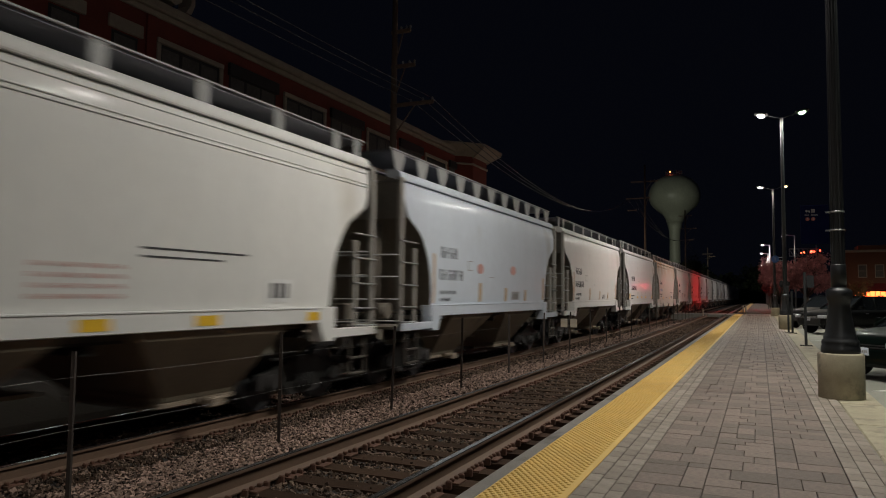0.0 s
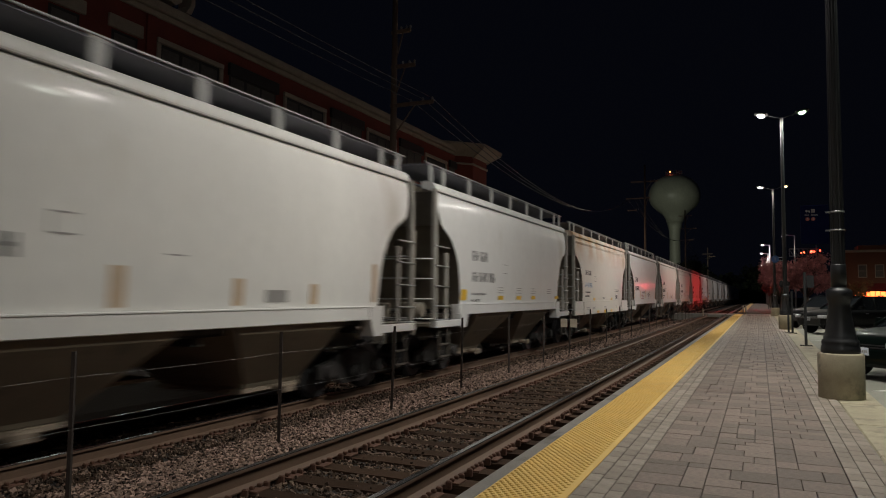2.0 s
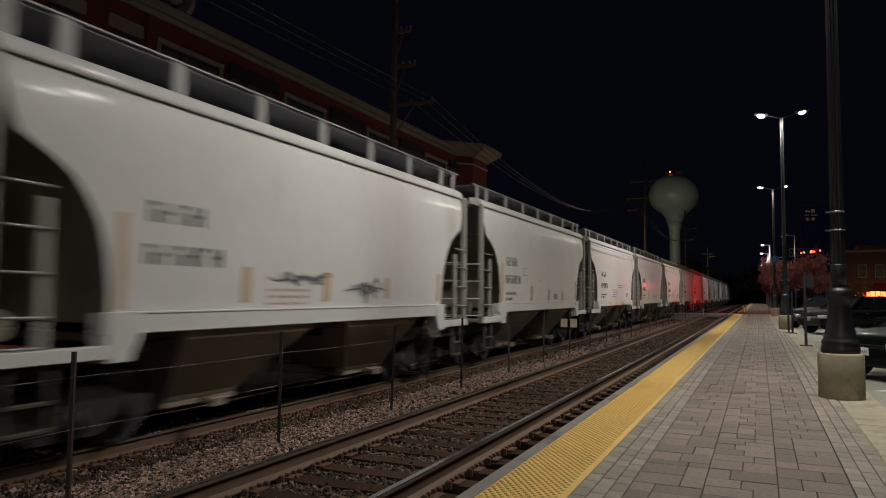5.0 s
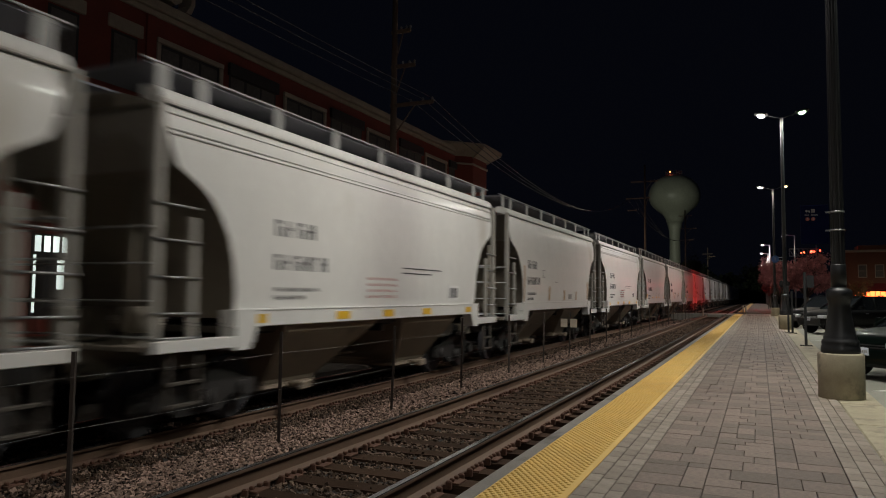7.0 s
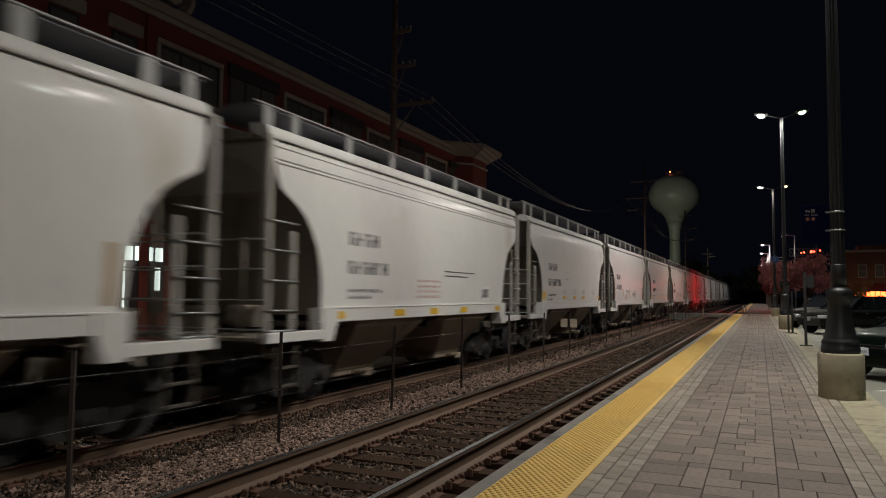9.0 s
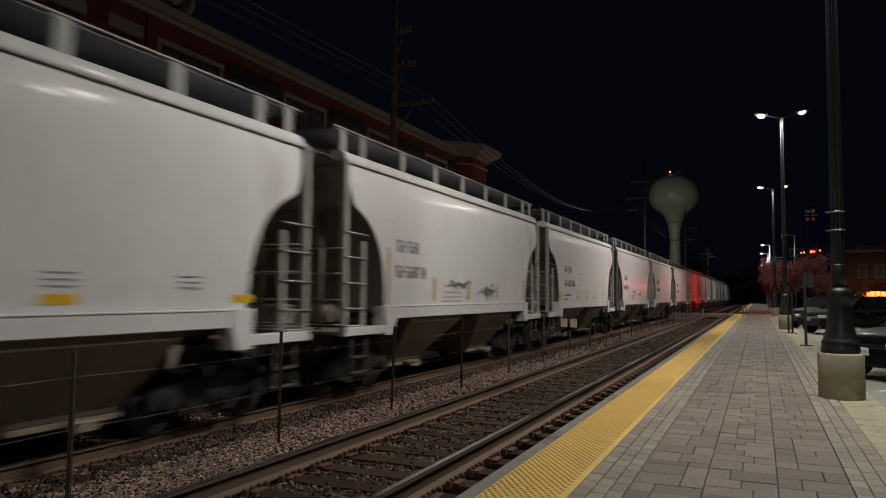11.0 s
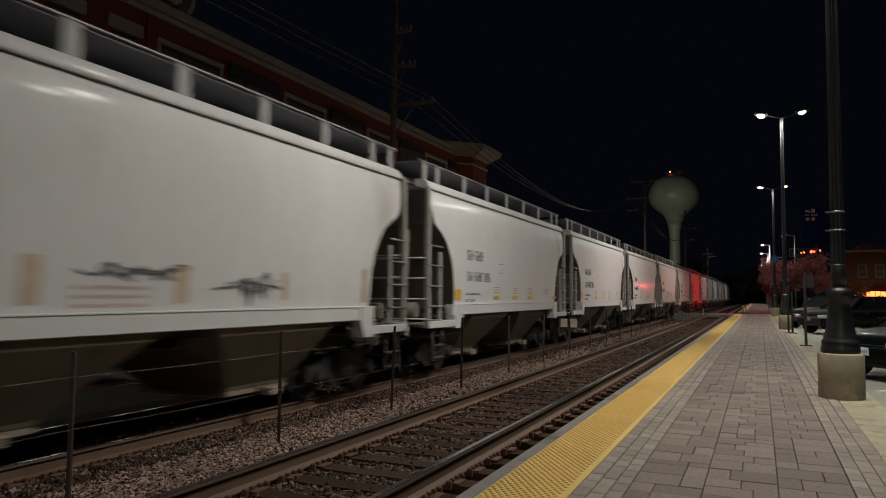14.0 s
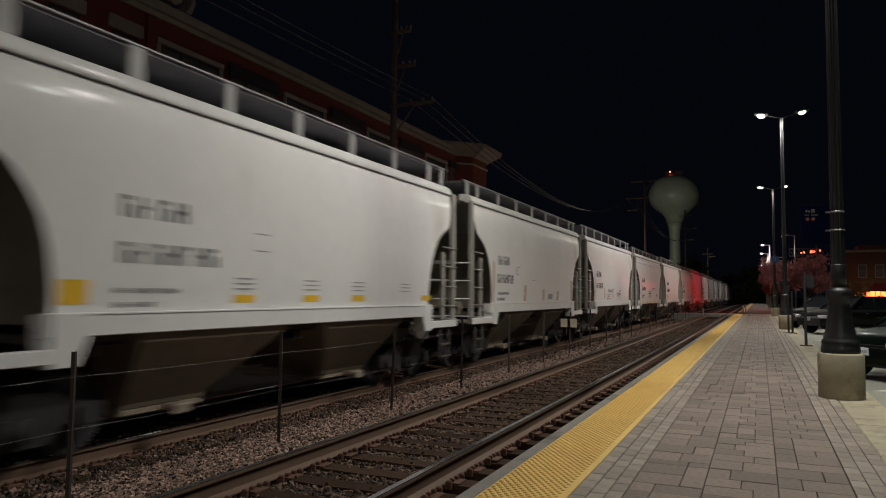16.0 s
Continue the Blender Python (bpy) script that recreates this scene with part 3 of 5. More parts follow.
def marks_side_yellow():
    out = [("reporting_mark", stencils([(2.24, 2.70, 4, 0.25, 0.19), (2.24, 2.18, 7, 0.24, 0.165), (2.2, 1.84, 8, 0.06, 0.09), (2.2, 1.68, 5, 0.06, 0.09)]), M_MARK, "black stencilled lettering reduced to bars")]
    out.append(("reflector", patches([(1.50, 1.85, 1.72, 1.98)] + [(y, y + 0.42, 1.72, 1.83) for y in (4.15, 5.75, 7.2, 10.0)]), M_MARKY, "yellow reflective squares above the sill"))
    out.append(("data_line", patches([(4.55, 4.85, 2.68, 2.70), (4.55, 4.85, 2.44, 2.46)] + [(y, y + 0.4, 1.90 + 0.07 * i, 1.92 + 0.07 * i) for y in (4.15, 5.75, 7.2, 9.0) for i in range(3)]), M_MARKG, "thin grey data lines"))
    return out


def marks_tan():
    out = [("reporting_mark", stencils([(1.95, 2.68, 4, 0.25, 0.17), (1.90, 2.18, 6, 0.24, 0.16), (1.95, 1.86, 7, 0.08, 0.09), (1.95, 1.70, 5, 0.08, 0.09)]), M_MARK, "black stencilled lettering reduced to bars")]
    out.append(("tan_patch", patches([(1.52, 1.64, 1.66, 2.75), (4.3, 4.5, 1.68, 2.15), (6.3, 6.5, 1.68, 2.05), (8.1, 8.3, 1.68, 2.0), (10.05, 10.2, 1.7, 2.4)]), M_TAN, "tan overpainted patches"))
    out.append(("data_line", patches([(3.55, 3.85, 2.66, 2.68), (3.55, 3.85, 2.44, 2.46), (3.55, 3.57, 2.44, 2.68), (5.1, 5.4, 2.3, 2.32), (7.0, 7.5, 1.72, 1.90)]), M_MARKG, "grey faded stencils"))
    return out


def oval(bm, y, z, ry, rz, n=20):
    vs = [bm.verts.new((skin(z + rz * math.sin(a)), y + ry * math.cos(a), z + rz * math.sin(a))) for a in (2 * math.pi * i / n for i in range(n))]
    f = bm.faces.new(vs)
    up = bmesh.ops.extrude_face_region(bm, geom=[f])
    bmesh.ops.translate(bm, verts=[v for v in up["geom"] if isinstance(v, bmesh.types.BMVert)], vec=(0.004, 0, 0))


def marks_ovals():
    out = marks_tan()
    for y, z, ry, rz in ((4.38, 2.51, 0.22, 0.13), (7.0, 2.55, 0.24, 0.13)):
        bm = B()
        oval(bm, y, z, ry, rz)
        out.append(("red_oval", bm, M_MARKR, "faded red oval emblem"))
    bm = B()
    for i in range(5):
        decal(bm, 6.9, 7.6, 1.72 + i * 0.05, 1.75 + i * 0.05)
    out.append(("stencil_block", bm, M_MARKG, "block of grey stencil lines"))
    return out


SCRIBBLES = [(4.30, 1.97, 1.4, 0.22), (4.5, 2.0, 1.1, 0.17), (6.35, 1.86, 1.3, 0.18), (6.75, 1.69, 0.6, 0.44), (6.7, 1.85, 0.8, 0.25)]
M_SPRAY = mat("sprayed_paint", (0.10, 0.10, 0.105), 0.7, bump=0.0)


def marks_graffiti():
    out = [("reporting_mark", stencils([(1.95, 2.68, 4, 0.25, 0.17), (1.90, 2.18, 6, 0.24, 0.16)]), M_MARK, "black stencilled lettering reduced to bars")]
    rnd = random.Random(5)
    bm = B()
    for k, (y, z, w, h) in enumerate(SCRIBBLES):
        ph, q = rnd.uniform(0, 6), rnd.uniform(1.5, 2.5)
        pts = []
        for i in range(110):
            u = i / 109
            pts.append((y + w * (u + 0.10 * math.sin(13 * u * q + ph)), z + h * (0.5 + 0.42 * math.sin(21 * u + ph) * math.sin(5 * u + k) + 0.1 * math.sin(47 * u))))
        scribble(bm, pts, 0.010 + 0.007 * (k % 2), 0.003 + 0.003 * k)
    out.append(("spray_scribble", bm, M_SPRAY, "dark grey sprayed looping scribble"))
    out.append(("red_stencil", stencils([(4.2, 1.68 + 0.10 * i, 9, 0.045, 0.08) for i in range(3)]), M_MARKR, "faded red stencilled lines"))
    out.append(("tan_patch", patches([(1.52, 1.64, 1.66, 2.75), (3.62, 3.80, 1.72, 2.22), (5.62, 5.80, 1.72, 2.20), (7.72, 7.84, 1.76, 2.16), (10.05, 10.2, 1.7, 2.3)]), M_TAN, "tan overpainted patches"))
    return out


def marks_blue():
    out = [("reporting_mark", stencils([(1.93, 2.70, 4, 0.20, 0.19), (1.93, 1.96, 8, 0.06, 0.09), (1.93, 1.80, 6, 0.06, 0.09)]), M_MARK, "black stencilled lettering reduced to bars")]
    out.append(("blue_stencil", stencils([(1.88, 2.20, 7, 0.19, 0.135)]), M_MARKB, "pale blue stencilled digits reduced to bars"))
    out.append(("data_line", patches([(8.15, 9.45, 2.13, 2.155), (8.30, 9.30, 2.06, 2.08), (3.66, 3.96, 2.66, 2.68), (3.66, 3.96, 2.57, 2.58), (3.66, 3.96, 2.46, 2.48), (5.45, 5.85, 1.72, 1.78)]), M_MARK, "thin black data lines"))
    out.append(("data_plate", patches([(8.50, 9.08, 1.66, 1.93)]), M_MARKW, "small white data plate"))
    bm = patches([(8.58, 8.80, 1.70, 1.89), (8.88, 8.98, 1.70, 1.89)])
    for v in bm.verts:
        v.co.x += 0.006
    out.append(("plate_print", bm, M_MARKD, ""))
    out.append(("yellow_patch", patches([(3.50, 3.85, 1.64, 1.76), (7.42, 7.72, 1.64, 1.76)]), M_MARKY, "yellow reflective patches above the sill"))
    bm = B()
    for y in (1.38, 4.00, 5.50, 7.05, 10.08):
        box(bm, 1.64, 1.651, y, y + 0.36, 1.10, 1.21)
    out.append(("reflector", bm, M_MARKY, "yellow reflective patches on the sill"))
    bm = B()
    for y, w in ((2.0, 0.5), (3.1, 0.45), (5.5, 0.45), (8.3, 0.30), (9.3, 0.5)):
        box(bm, 1.64, 1.650, y, y + w, 1.34, 1.37)
        box(bm, 1.64, 1.650, y, y + w * 0.8, 1.28, 1.31)
    out.append(("sill_stencil", bm, M_MARKG, "small grey stencilled lines on the sill"))
    return out


# ------------------------------------------------------------------ train made up
TEXT = "%s covered hopper wagon with %s"
PROTOS = [
    hopper_car(M_CAR[0], marks_sill_yellow, False, TEXT % ("cream-grey", "yellow patches on its sill"), 0.0, 4.72, (4.06, 3.86, 3.80)),
    hopper_car(M_CAR[1], marks_ovals, True, TEXT % ("bluish-grey", "slanted walkway brackets")),
    hopper_car(M_CAR[2], marks_tan, False, TEXT % ("warm white", "tan overpainted patches"), 0.0, 4.75),
    hopper_car(M_CAR[3], marks_side_yellow, False, TEXT % ("pale grey", "yellow squares above the sill")),
    hopper_car(M_CAR[5], marks_blue, False, TEXT % ("rust-stained cream", "deep sills and a blue panel"), 0.30, 4.74, (3.98, 3.93)),
    hopper_car(M_CAR[4], marks_graffiti, False, TEXT % ("dull grey", "sprayed scribbles")),
]
KINDS = [3, 0, 1, 2, 3, 4, 5, 2, 0, 2, 0, 3, 5, 3, 5, 3, 3, 2, 5, 0, 3, 2, 1, 3, 5, 0, 2, 3, 4, 5, 3, 2, 0]
CAR_STARTS = [-13.15 + CAR_L * k for k in range(len(KINDS))]
TRAIN = [copy_thing(PROTOS[k], pose(FAR_TRACK, CAR_STARTS[i], FAR_RAIL_Z)) for i, k in enumerate(KINDS)]
for pr in PROTOS:
    for o in (*pr.children_recursive, pr):
        bpy.data.objects.remove(o)
# ------------------------------------------------------------------ lamp posts
LAMP_GLOW = {"white": glow("lamp_lens_white", WHITE_LAMP, 30.0), "green": glow("lamp_lens_green", (0.62, 1.0, 0.55), 7.0), "warm": glow("lamp_lens_warm", (1.0, 0.72, 0.36), 7.0)}


def lamp_post(right):
    lp = thing("lamp_post", "black cast-iron lamp post with two heads on a concrete footing", "lamp post", "lamp posts along the platform")
    bm = B()
    lathe(bm, [(0.30, -0.03), (0.315, 0.0), (0.315, 0.64), (0.30, 0.665)], 32)
    part("footing", bm, M_CONCRETE, lp, "round stained concrete footing", smooth=True)
    bm = B()
    lathe(bm, [(0.262, 0.66), (0.268, 0.70), (0.262, 0.76), (0.25, 0.78), (0.256, 0.82), (0.25, 0.86), (0.228, 0.875), (0.232, 0.90), (0.215, 0.93), (0.205, 0.99), (0.185, 1.10),
               (0.165, 1.22), (0.152, 1.36), (0.152, 1.44), (0.178, 1.48), (0.182, 1.58), (0.165, 1.615), (0.13, 1.635), (0.108, 1.65)], 20)
    part("cast_base", bm, M_BLACK, lp, "black moulded cast-iron base")
    bm = B()
    lathe(bm, [(0.108, 1.64), (0.106, 1.99), (0.098, 2.0)], 20)
    part("collar", bm, M_BLACK, lp)
    bm = B()
    n = 32
    rings = []
    for z, r in ((1.98, 0.099), (3.0, 0.095), (6.0, 0.084), (10.0, 0.066)):
        rings.append([bm.verts.new(((r - (0.007 if i % 2 else 0)) * math.cos(2 * math.pi * i / n), (r - (0.007 if i % 2 else 0)) * math.sin(2 * math.pi * i / n), z)) for i in range(n)])
    for a, b in zip(rings, rings[1:]):
        for i in range(n):
            bm.faces.new((a[i], a[(i + 1) % n], b[(i + 1) % n], b[i]))
    bm.faces.new(rings[-1])
    part("shaft", bm, M_BLACK, lp, "black fluted steel shaft")
    for s, tone in ((-1, "white"), (1, right)):
        bm = B()
        tube(bm, (0, 0, 9.96), (s * 0.62, 0, 10.16), 0.020, 0.016)
        arm = part("arm", bm, M_BLACK, lp)
        bm = B()
        box(bm, -0.30, 0.30, -0.17, 0.17, -0.01, 0.09, 0.04)
        head = part("lamp_head", bm, M_BLACK, lp, "flat black lamp head", at=pose(s * LAMP_ARM, 0, LAMP_Z, -4, -s * 10, 0))
        bm = B()
        lathe(bm, [(0.06, -0.105), (0.13, -0.085), (0.165, -0.05), (0.17, -0.012)], 16)
        part("lens", bm, LAMP_GLOW[tone], head, "glowing lamp lens")
    return lp


for i, y in enumerate(PLATFORM_LAMPS):
    lamp_post("warm" if i == 4 else "green").matrix_basis = pose(LAMP_X, y, 0)


# ------------------------------------------------------------------ signs
M_SIGNBLUE = mat("sign_blue", (0.005, 0.008, 0.040), 0.9, spec=0.05, bump=0.0)
M_SIGNWHITE = mat("sign_white", (0.42, 0.43, 0.46), 0.5, bump=0.0)
M_SIGNRED = mat("sign_red", (0.42, 0.10, 0.09), 0.5, bump=0.0)


def lettering(name, text, size, material, parent, m, label=""):
    cu = bpy.data.curves.new(name, "FONT")
    cu.body, cu.size, cu.extrude, cu.align_x, cu.align_y = text, size, 0.001, "CENTER", "CENTER"
    tmp = new(name, cu)
    me = bpy.data.meshes.new_from_object(tmp.evaluated_get(bpy.context.evaluated_depsgraph_get()))
    bpy.data.objects.remove(tmp)
    me.materials.clear()
    me.materials.append(material)
    ob = new(name, me)
    ob.parent = parent
    ob.matrix_basis = m
    if label:
        ob["label"] = label
    return ob


sign = thing("bus_stop_sign", "dark blue bus stop direction sign clamped to the lamp post", "sign", at=pose(LAMP_X, LAMP_FIRST, 0))
bm = B()
box(bm, -0.50, -0.11, -0.012, 0.012, 2.32, 2.92, 0.004)
part("panel", bm, M_SIGNBLUE, sign)
for z in (2.52, 2.80):
    bm = B()
    lathe(bm, [(0.100, z - 0.012), (0.107, z - 0.012), (0.107, z + 0.012), (0.100, z + 0.012)], 20)
    box(bm, -0.16, -0.09, -0.02, 0.02, z - 0.012, z + 0.012)
    part("clamp_band", bm, M_GALV, sign, "bright steel clamp band")
face = lambda x, z: pose(x, -0.0135, z, 90, 0, 0)
lettering("lettering", "Bus", 0.045, M_SIGNWHITE, sign, face(-0.406, 2.77), "white word")
lettering("lettering", "Stops", 0.045, M_SIGNWHITE, sign, face(-0.302, 2.77), "white word")
bm = B()
prism(bm, [(-0.045, 0.0), (-0.01, 0.032), (-0.01, 0.010), (0.045, 0.010), (0.045, -0.035), (0.027, -0.035), (0.027, -0.010), (-0.01, -0.010), (-0.01, -0.032)], "z", 0, 0.002)
part("arrow", bm, M_SIGNWHITE, sign, "white arrow", at=face(-0.399, 2.83) @ Matrix.Scale(0.75, 4))
bm = B()
box(bm, -0.035, 0.035, -0.035, 0.04, 0, 0.002, 0.0)
part("bus_symbol", bm, M_MARKG, sign, "grey bus symbol", at=face(-0.323, 2.83) @ Matrix.Scale(0.75, 4))
for x, t in ((-0.400, "A"), (-0.323, "B")):
    bm = B()
    lathe(bm, [(0.036, 0.0), (0.036, 0.002)], 20)
    part("route_disc", bm, M_SIGNRED, sign, "red route disc", at=face(x, 2.705) @ Matrix.Scale(0.78, 4))
    lettering("route_letter", t, 0.038, M_SIGNWHITE, sign, pose(x, -0.0165, 2.705, 90, 0, 0))

disc = thing("platform_sign", "round blue platform number sign on a lamp post bracket", "sign", at=pose(LAMP_X, PLATFORM_LAMPS[3], 0))
bm = B()
tube(bm, (-0.40, 0.0, 3.28), (-0.40, -0.02, 3.28), 0.17, n=28)
part("disc", bm, mat("disc_blue", (0.03, 0.10, 0.30), 0.45, bump=0.0), disc)
bm = B()
box(bm, -0.24, -0.08, -0.012, 0.012, 3.34, 3.37)
box(bm, -0.24, -0.08, -0.012, 0.012, 3.19, 3.22)
part("bracket", bm, M_GALV, disc)
lettering("numeral", "1", 0.24, M_SIGNWHITE, disc, pose(-0.40, -0.022, 3.28, 90, 0, 0))

# posts along the kerb
for x, y, h in ((1.29, 24.75, 2.28), (1.23, 32.96, 1.75), (1.10, 33.6, 1.95)):
    po = thing("sign_post", "slim black steel sign post bolted to the kerb", "post", "posts along the kerb", at=pose(x, y, -0.004))
    bm = B()
    box(bm, -0.04, 0.04, -0.04, 0.04, 0.0, h, 0.006)
    part("post", bm, M_BLACK, po)
    bm = B()
    box(bm, -0.17, 0.17, -0.17, 0.17, 0.0, 0.025, 0.006)
    part("base_plate", bm, M_POST, po)
    if h > 2.2:
        bm = B()
        box(bm, 0.05, 0.26, -0.012, 0.012, h - 0.48, h - 0.10, 0.004)
        part("sign_plate", bm, M_BLACK, po, "sign plate seen from the back")

# ------------------------------------------------------------------ fence between the tracks
FENCE_X = -5.35
fence = thing("track_fence", "low wire fence on thin rusty steel posts between the tracks", "fence")
rnd = random.Random(3)
bm = B()
box(bm, -0.022, 0.022, -0.004, 0.004, -0.55, 1.42, 0.002)
box(bm, -0.004, 0.004, 0.0, 0.034, -0.55, 1.42)
first = part("post", bm, M_POST, fence, "thin rusty steel post")
for i in range(24):
    m = pose(FENCE_X, 4.25 + 2.87 * i, -0.42 + rnd.uniform(-0.04, 0.06), rnd.uniform(-1.2, 1.2), rnd.uniform(-0.5, 1.6), rnd.uniform(-10, 10))
    if i == 0:
        first.matrix_basis = m
    else:
        shared(first, "post", fence, m)
def sweep(bm, pts, r, n=5):
    """One continuous round bar through the points."""
    rings = []
    for i, p in enumerate(pts):
        d = (pts[min(i + 1, len(pts) - 1)] - pts[max(i - 1, 0)]).normalized()
        q = d.to_track_quat("Z", "Y").to_matrix()
        rings.append([bm.verts.new(p + q @ Vector((r * math.cos(2 * math.pi * k / n), r * math.sin(2 * math.pi * k / n), 0))) for k in range(n)])
    for a, b in zip(rings, rings[1:]):
        for k in range(n):
            bm.faces.new((a[k], a[(k + 1) % n], b[(k + 1) % n], b[k])).smooth = True
    return bm


for z in (0.77, 0.33):
    pts = [Vector((FENCE_X + 0.022, 4.25 + 2.87 * i / 4, z - 0.015 * 4 * ((i % 4) / 4) * (1 - (i % 4) / 4))) for i in range(-12, 92)]
    part("wire", sweep(B(), pts, 0.0013, 4), M_BRACKET, fence, "thin steel wire")
for x in (-0.15, 0.15):
    sg = thing("fence_sign", "small blank pale square sign wired to the fence", "sign", "signs on the fence", at=pose(FENCE_X + x, 21.42, 0))
    bm = B()
    box(bm, -0.105, 0.105, -0.012, 0.0, 0.52, 0.78, 0.004)
    part("plate", bm, M_STONE, sg)
    for z in (0.56, 0.74):
        bm = B()
        tube(bm, (-0.06, 0.004, z), (-x, 0.06, z - 0.005), 0.004, n=5)
        part("wire_tie", bm, M_WIRE, sg)

# ------------------------------------------------------------------ brick building behind the train
WALL_X, WALL_TOP, GROUND_Z = -20.0, 11.75, -0.80
bld = thing("brick_building", "long red brick building with stone trim and dark windows", "building")
bm = B()
box(bm, -34, WALL_X, -32, 50.0, GROUND_Z, WALL_TOP)
part("wall", bm, M_BRICK, bld)
bm = B()
box(bm, WALL_X - 0.3, WALL_X + 0.30, -32, 50.0, WALL_TOP, WALL_TOP + 0.34, 0.05)
box(bm, WALL_X, WALL_X + 0.12, -32, 50.0, WALL_TOP - 0.22, WALL_TOP - 0.003, 0.03)
part("cornice", bm, M_STONE, bld, "pale stone cornice")
bm = B()
box(bm, WALL_X + 0.003, WALL_X + 0.06, -32, 50.0, 3.6, 3.95, 0.02)
part("string_course", bm, M_STONE, bld)


def triple_window(y, z0, z1, trimmed, wide=3.1):
    w = part("window", box(B(), WALL_X - 0.03, WALL_X + 0.015, y, y + wide, z0, z1), M_FRAME, bld)
    n = 3
    for k in range(n):
        a = y + 0.10 + (wide - 0.1) * k / n
        b = y + (wide - 0.0) * (k + 1) / n - 0.10
        part("pane", box(B(), WALL_X + 0.016, WALL_X + 0.026, a, b, z0 + 0.1, z1 - 0.12), M_GLASSD, w)
    if trimmed:
        bm = B()
        box(bm, WALL_X, WALL_X + 0.13, y - 0.20, y + wide + 0.20, z1, z1 + 0.20, 0.02)
        box(bm, WALL_X, WALL_X + 0.10, y - 0.20, y, z0, z1 - 0.003, 0.02)
        box(bm, WALL_X, WALL_X + 0.10, y + wide, y + wide + 0.20, z0, z1 - 0.003, 0.02)
        box(bm, WALL_X, WALL_X + 0.16, y - 0.25, y + wide + 0.25, z0 - 0.18, z0 - 0.003, 0.02)
        part("surround", bm, M_STONE, w, "pale stone window surround")
    else:
        bm = B()
        box(bm, WALL_X, WALL_X + 0.16, y - 0.1, y + wide + 0.1, z1 - 0.1, z1 + 0.42, 0.02)
        part("hood", bm, M_FRAME, w, "dark metal window hood")


for i, y in enumerate([-6.1, 0.0, 7.6, 18.98, 22.7, 26.55, 30.35, 34.15, 37.95, 41.75, 45.55]):
    triple_window(y, 8.7, 10.62, i not in (4, 6, 8, 10))
    triple_window(y, 4.7, 7.3, i not in (4, 6, 8, 10))
for y in (11.9, 14.5, 16.85):
    w = part("window", box(B(), WALL_X - 0.03, WALL_X + 0.015, y, y + 1.1, 8.7, 10.45), M_FRAME, bld)
    part("pane", box(B(), WALL_X + 0.016, WALL_X + 0.026, y + 0.1, y + 1.0, 8.8, 10.35), M_GLASSD, w)
    part("lintel", box(B(), WALL_X, WALL_X + 0.12, y - 0.18, y + 1.28, 10.50, 10.95, 0.02), M_STONE, w, "pale stone lintel")
for y in (18.3, -2.4, 11.4):
    bm = B()
    box(bm, WALL_X, WALL_X + 0.10, y, y + 0.45, GROUND_Z, WALL_TOP - 0.23, 0.02)
    part("pilaster", bm, M_BRICK, bld)

# corner turret with a flared eave
bm = B()
cy, cx, r = 49.0, WALL_X - 2.4, 3.7
octo = lambda rad, k: (cx + rad * math.cos(math.pi / 8 + k * math.pi / 4), cy + rad * math.sin(math.pi / 8 + k * math.pi / 4))
prism(bm, [octo(r, k) for k in range(8)], "z", GROUND_Z, 11.58)
part("turret", bm, M_BRICK, bld, "eight-sided red brick corner turret")
bm = B()
lo = [bm.verts.new((*octo(r + 0.05, k), 11.55)) for k in range(8)]
up = [bm.verts.new((*octo(r + 1.2, k), 12.18)) for k in range(8)]
tp = [bm.verts.new((*octo(r + 1.2, k), 12.34)) for k in range(8)]
for k in range(8):
    for a, b in ((lo, up), (up, tp)):
        bm.faces.new((a[k], a[(k + 1) % 8], b[(k + 1) % 8], b[k]))
bm.faces.new(tp)
bm.faces.new(lo[::-1])
for k in range(8):
    tube(bm, (*octo(r, k), 11.48), (*octo(r + 1.12, k), 12.10), 0.06, n=6)
part("eave", bm, M_STONE, bld, "pale flared turret eave with ribs")
bm = B()
for k in range(8):
    a, b = Vector(octo(r + 0.06, k)), Vector(octo(r + 0.06, k + 1))
    tube(bm, (a.x, a.y, 11.0), (b.x, b.y, 11.0), 0.08, n=6)
part("turret_band", bm, M_STONE, bld)

# a small flared hood on the roof edge
bm = B()
prism(bm, [(18.75, 12.42), (19.45, 12.22), (19.75, 12.45), (19.75, 12.95), (18.75, 12.95)], "x", WALL_X - 1.2, WALL_X + 0.25)
prism(bm, [(19.95, 12.12), (20.25, 12.16), (20.42, 12.55), (20.42, 12.95), (20.25, 12.95), (20.2, 12.5)], "x", WALL_X - 0.4, WALL_X + 0.25)
part("roof_hood", bm, M_STONE, bld, "pale flared hood on the roof edge")

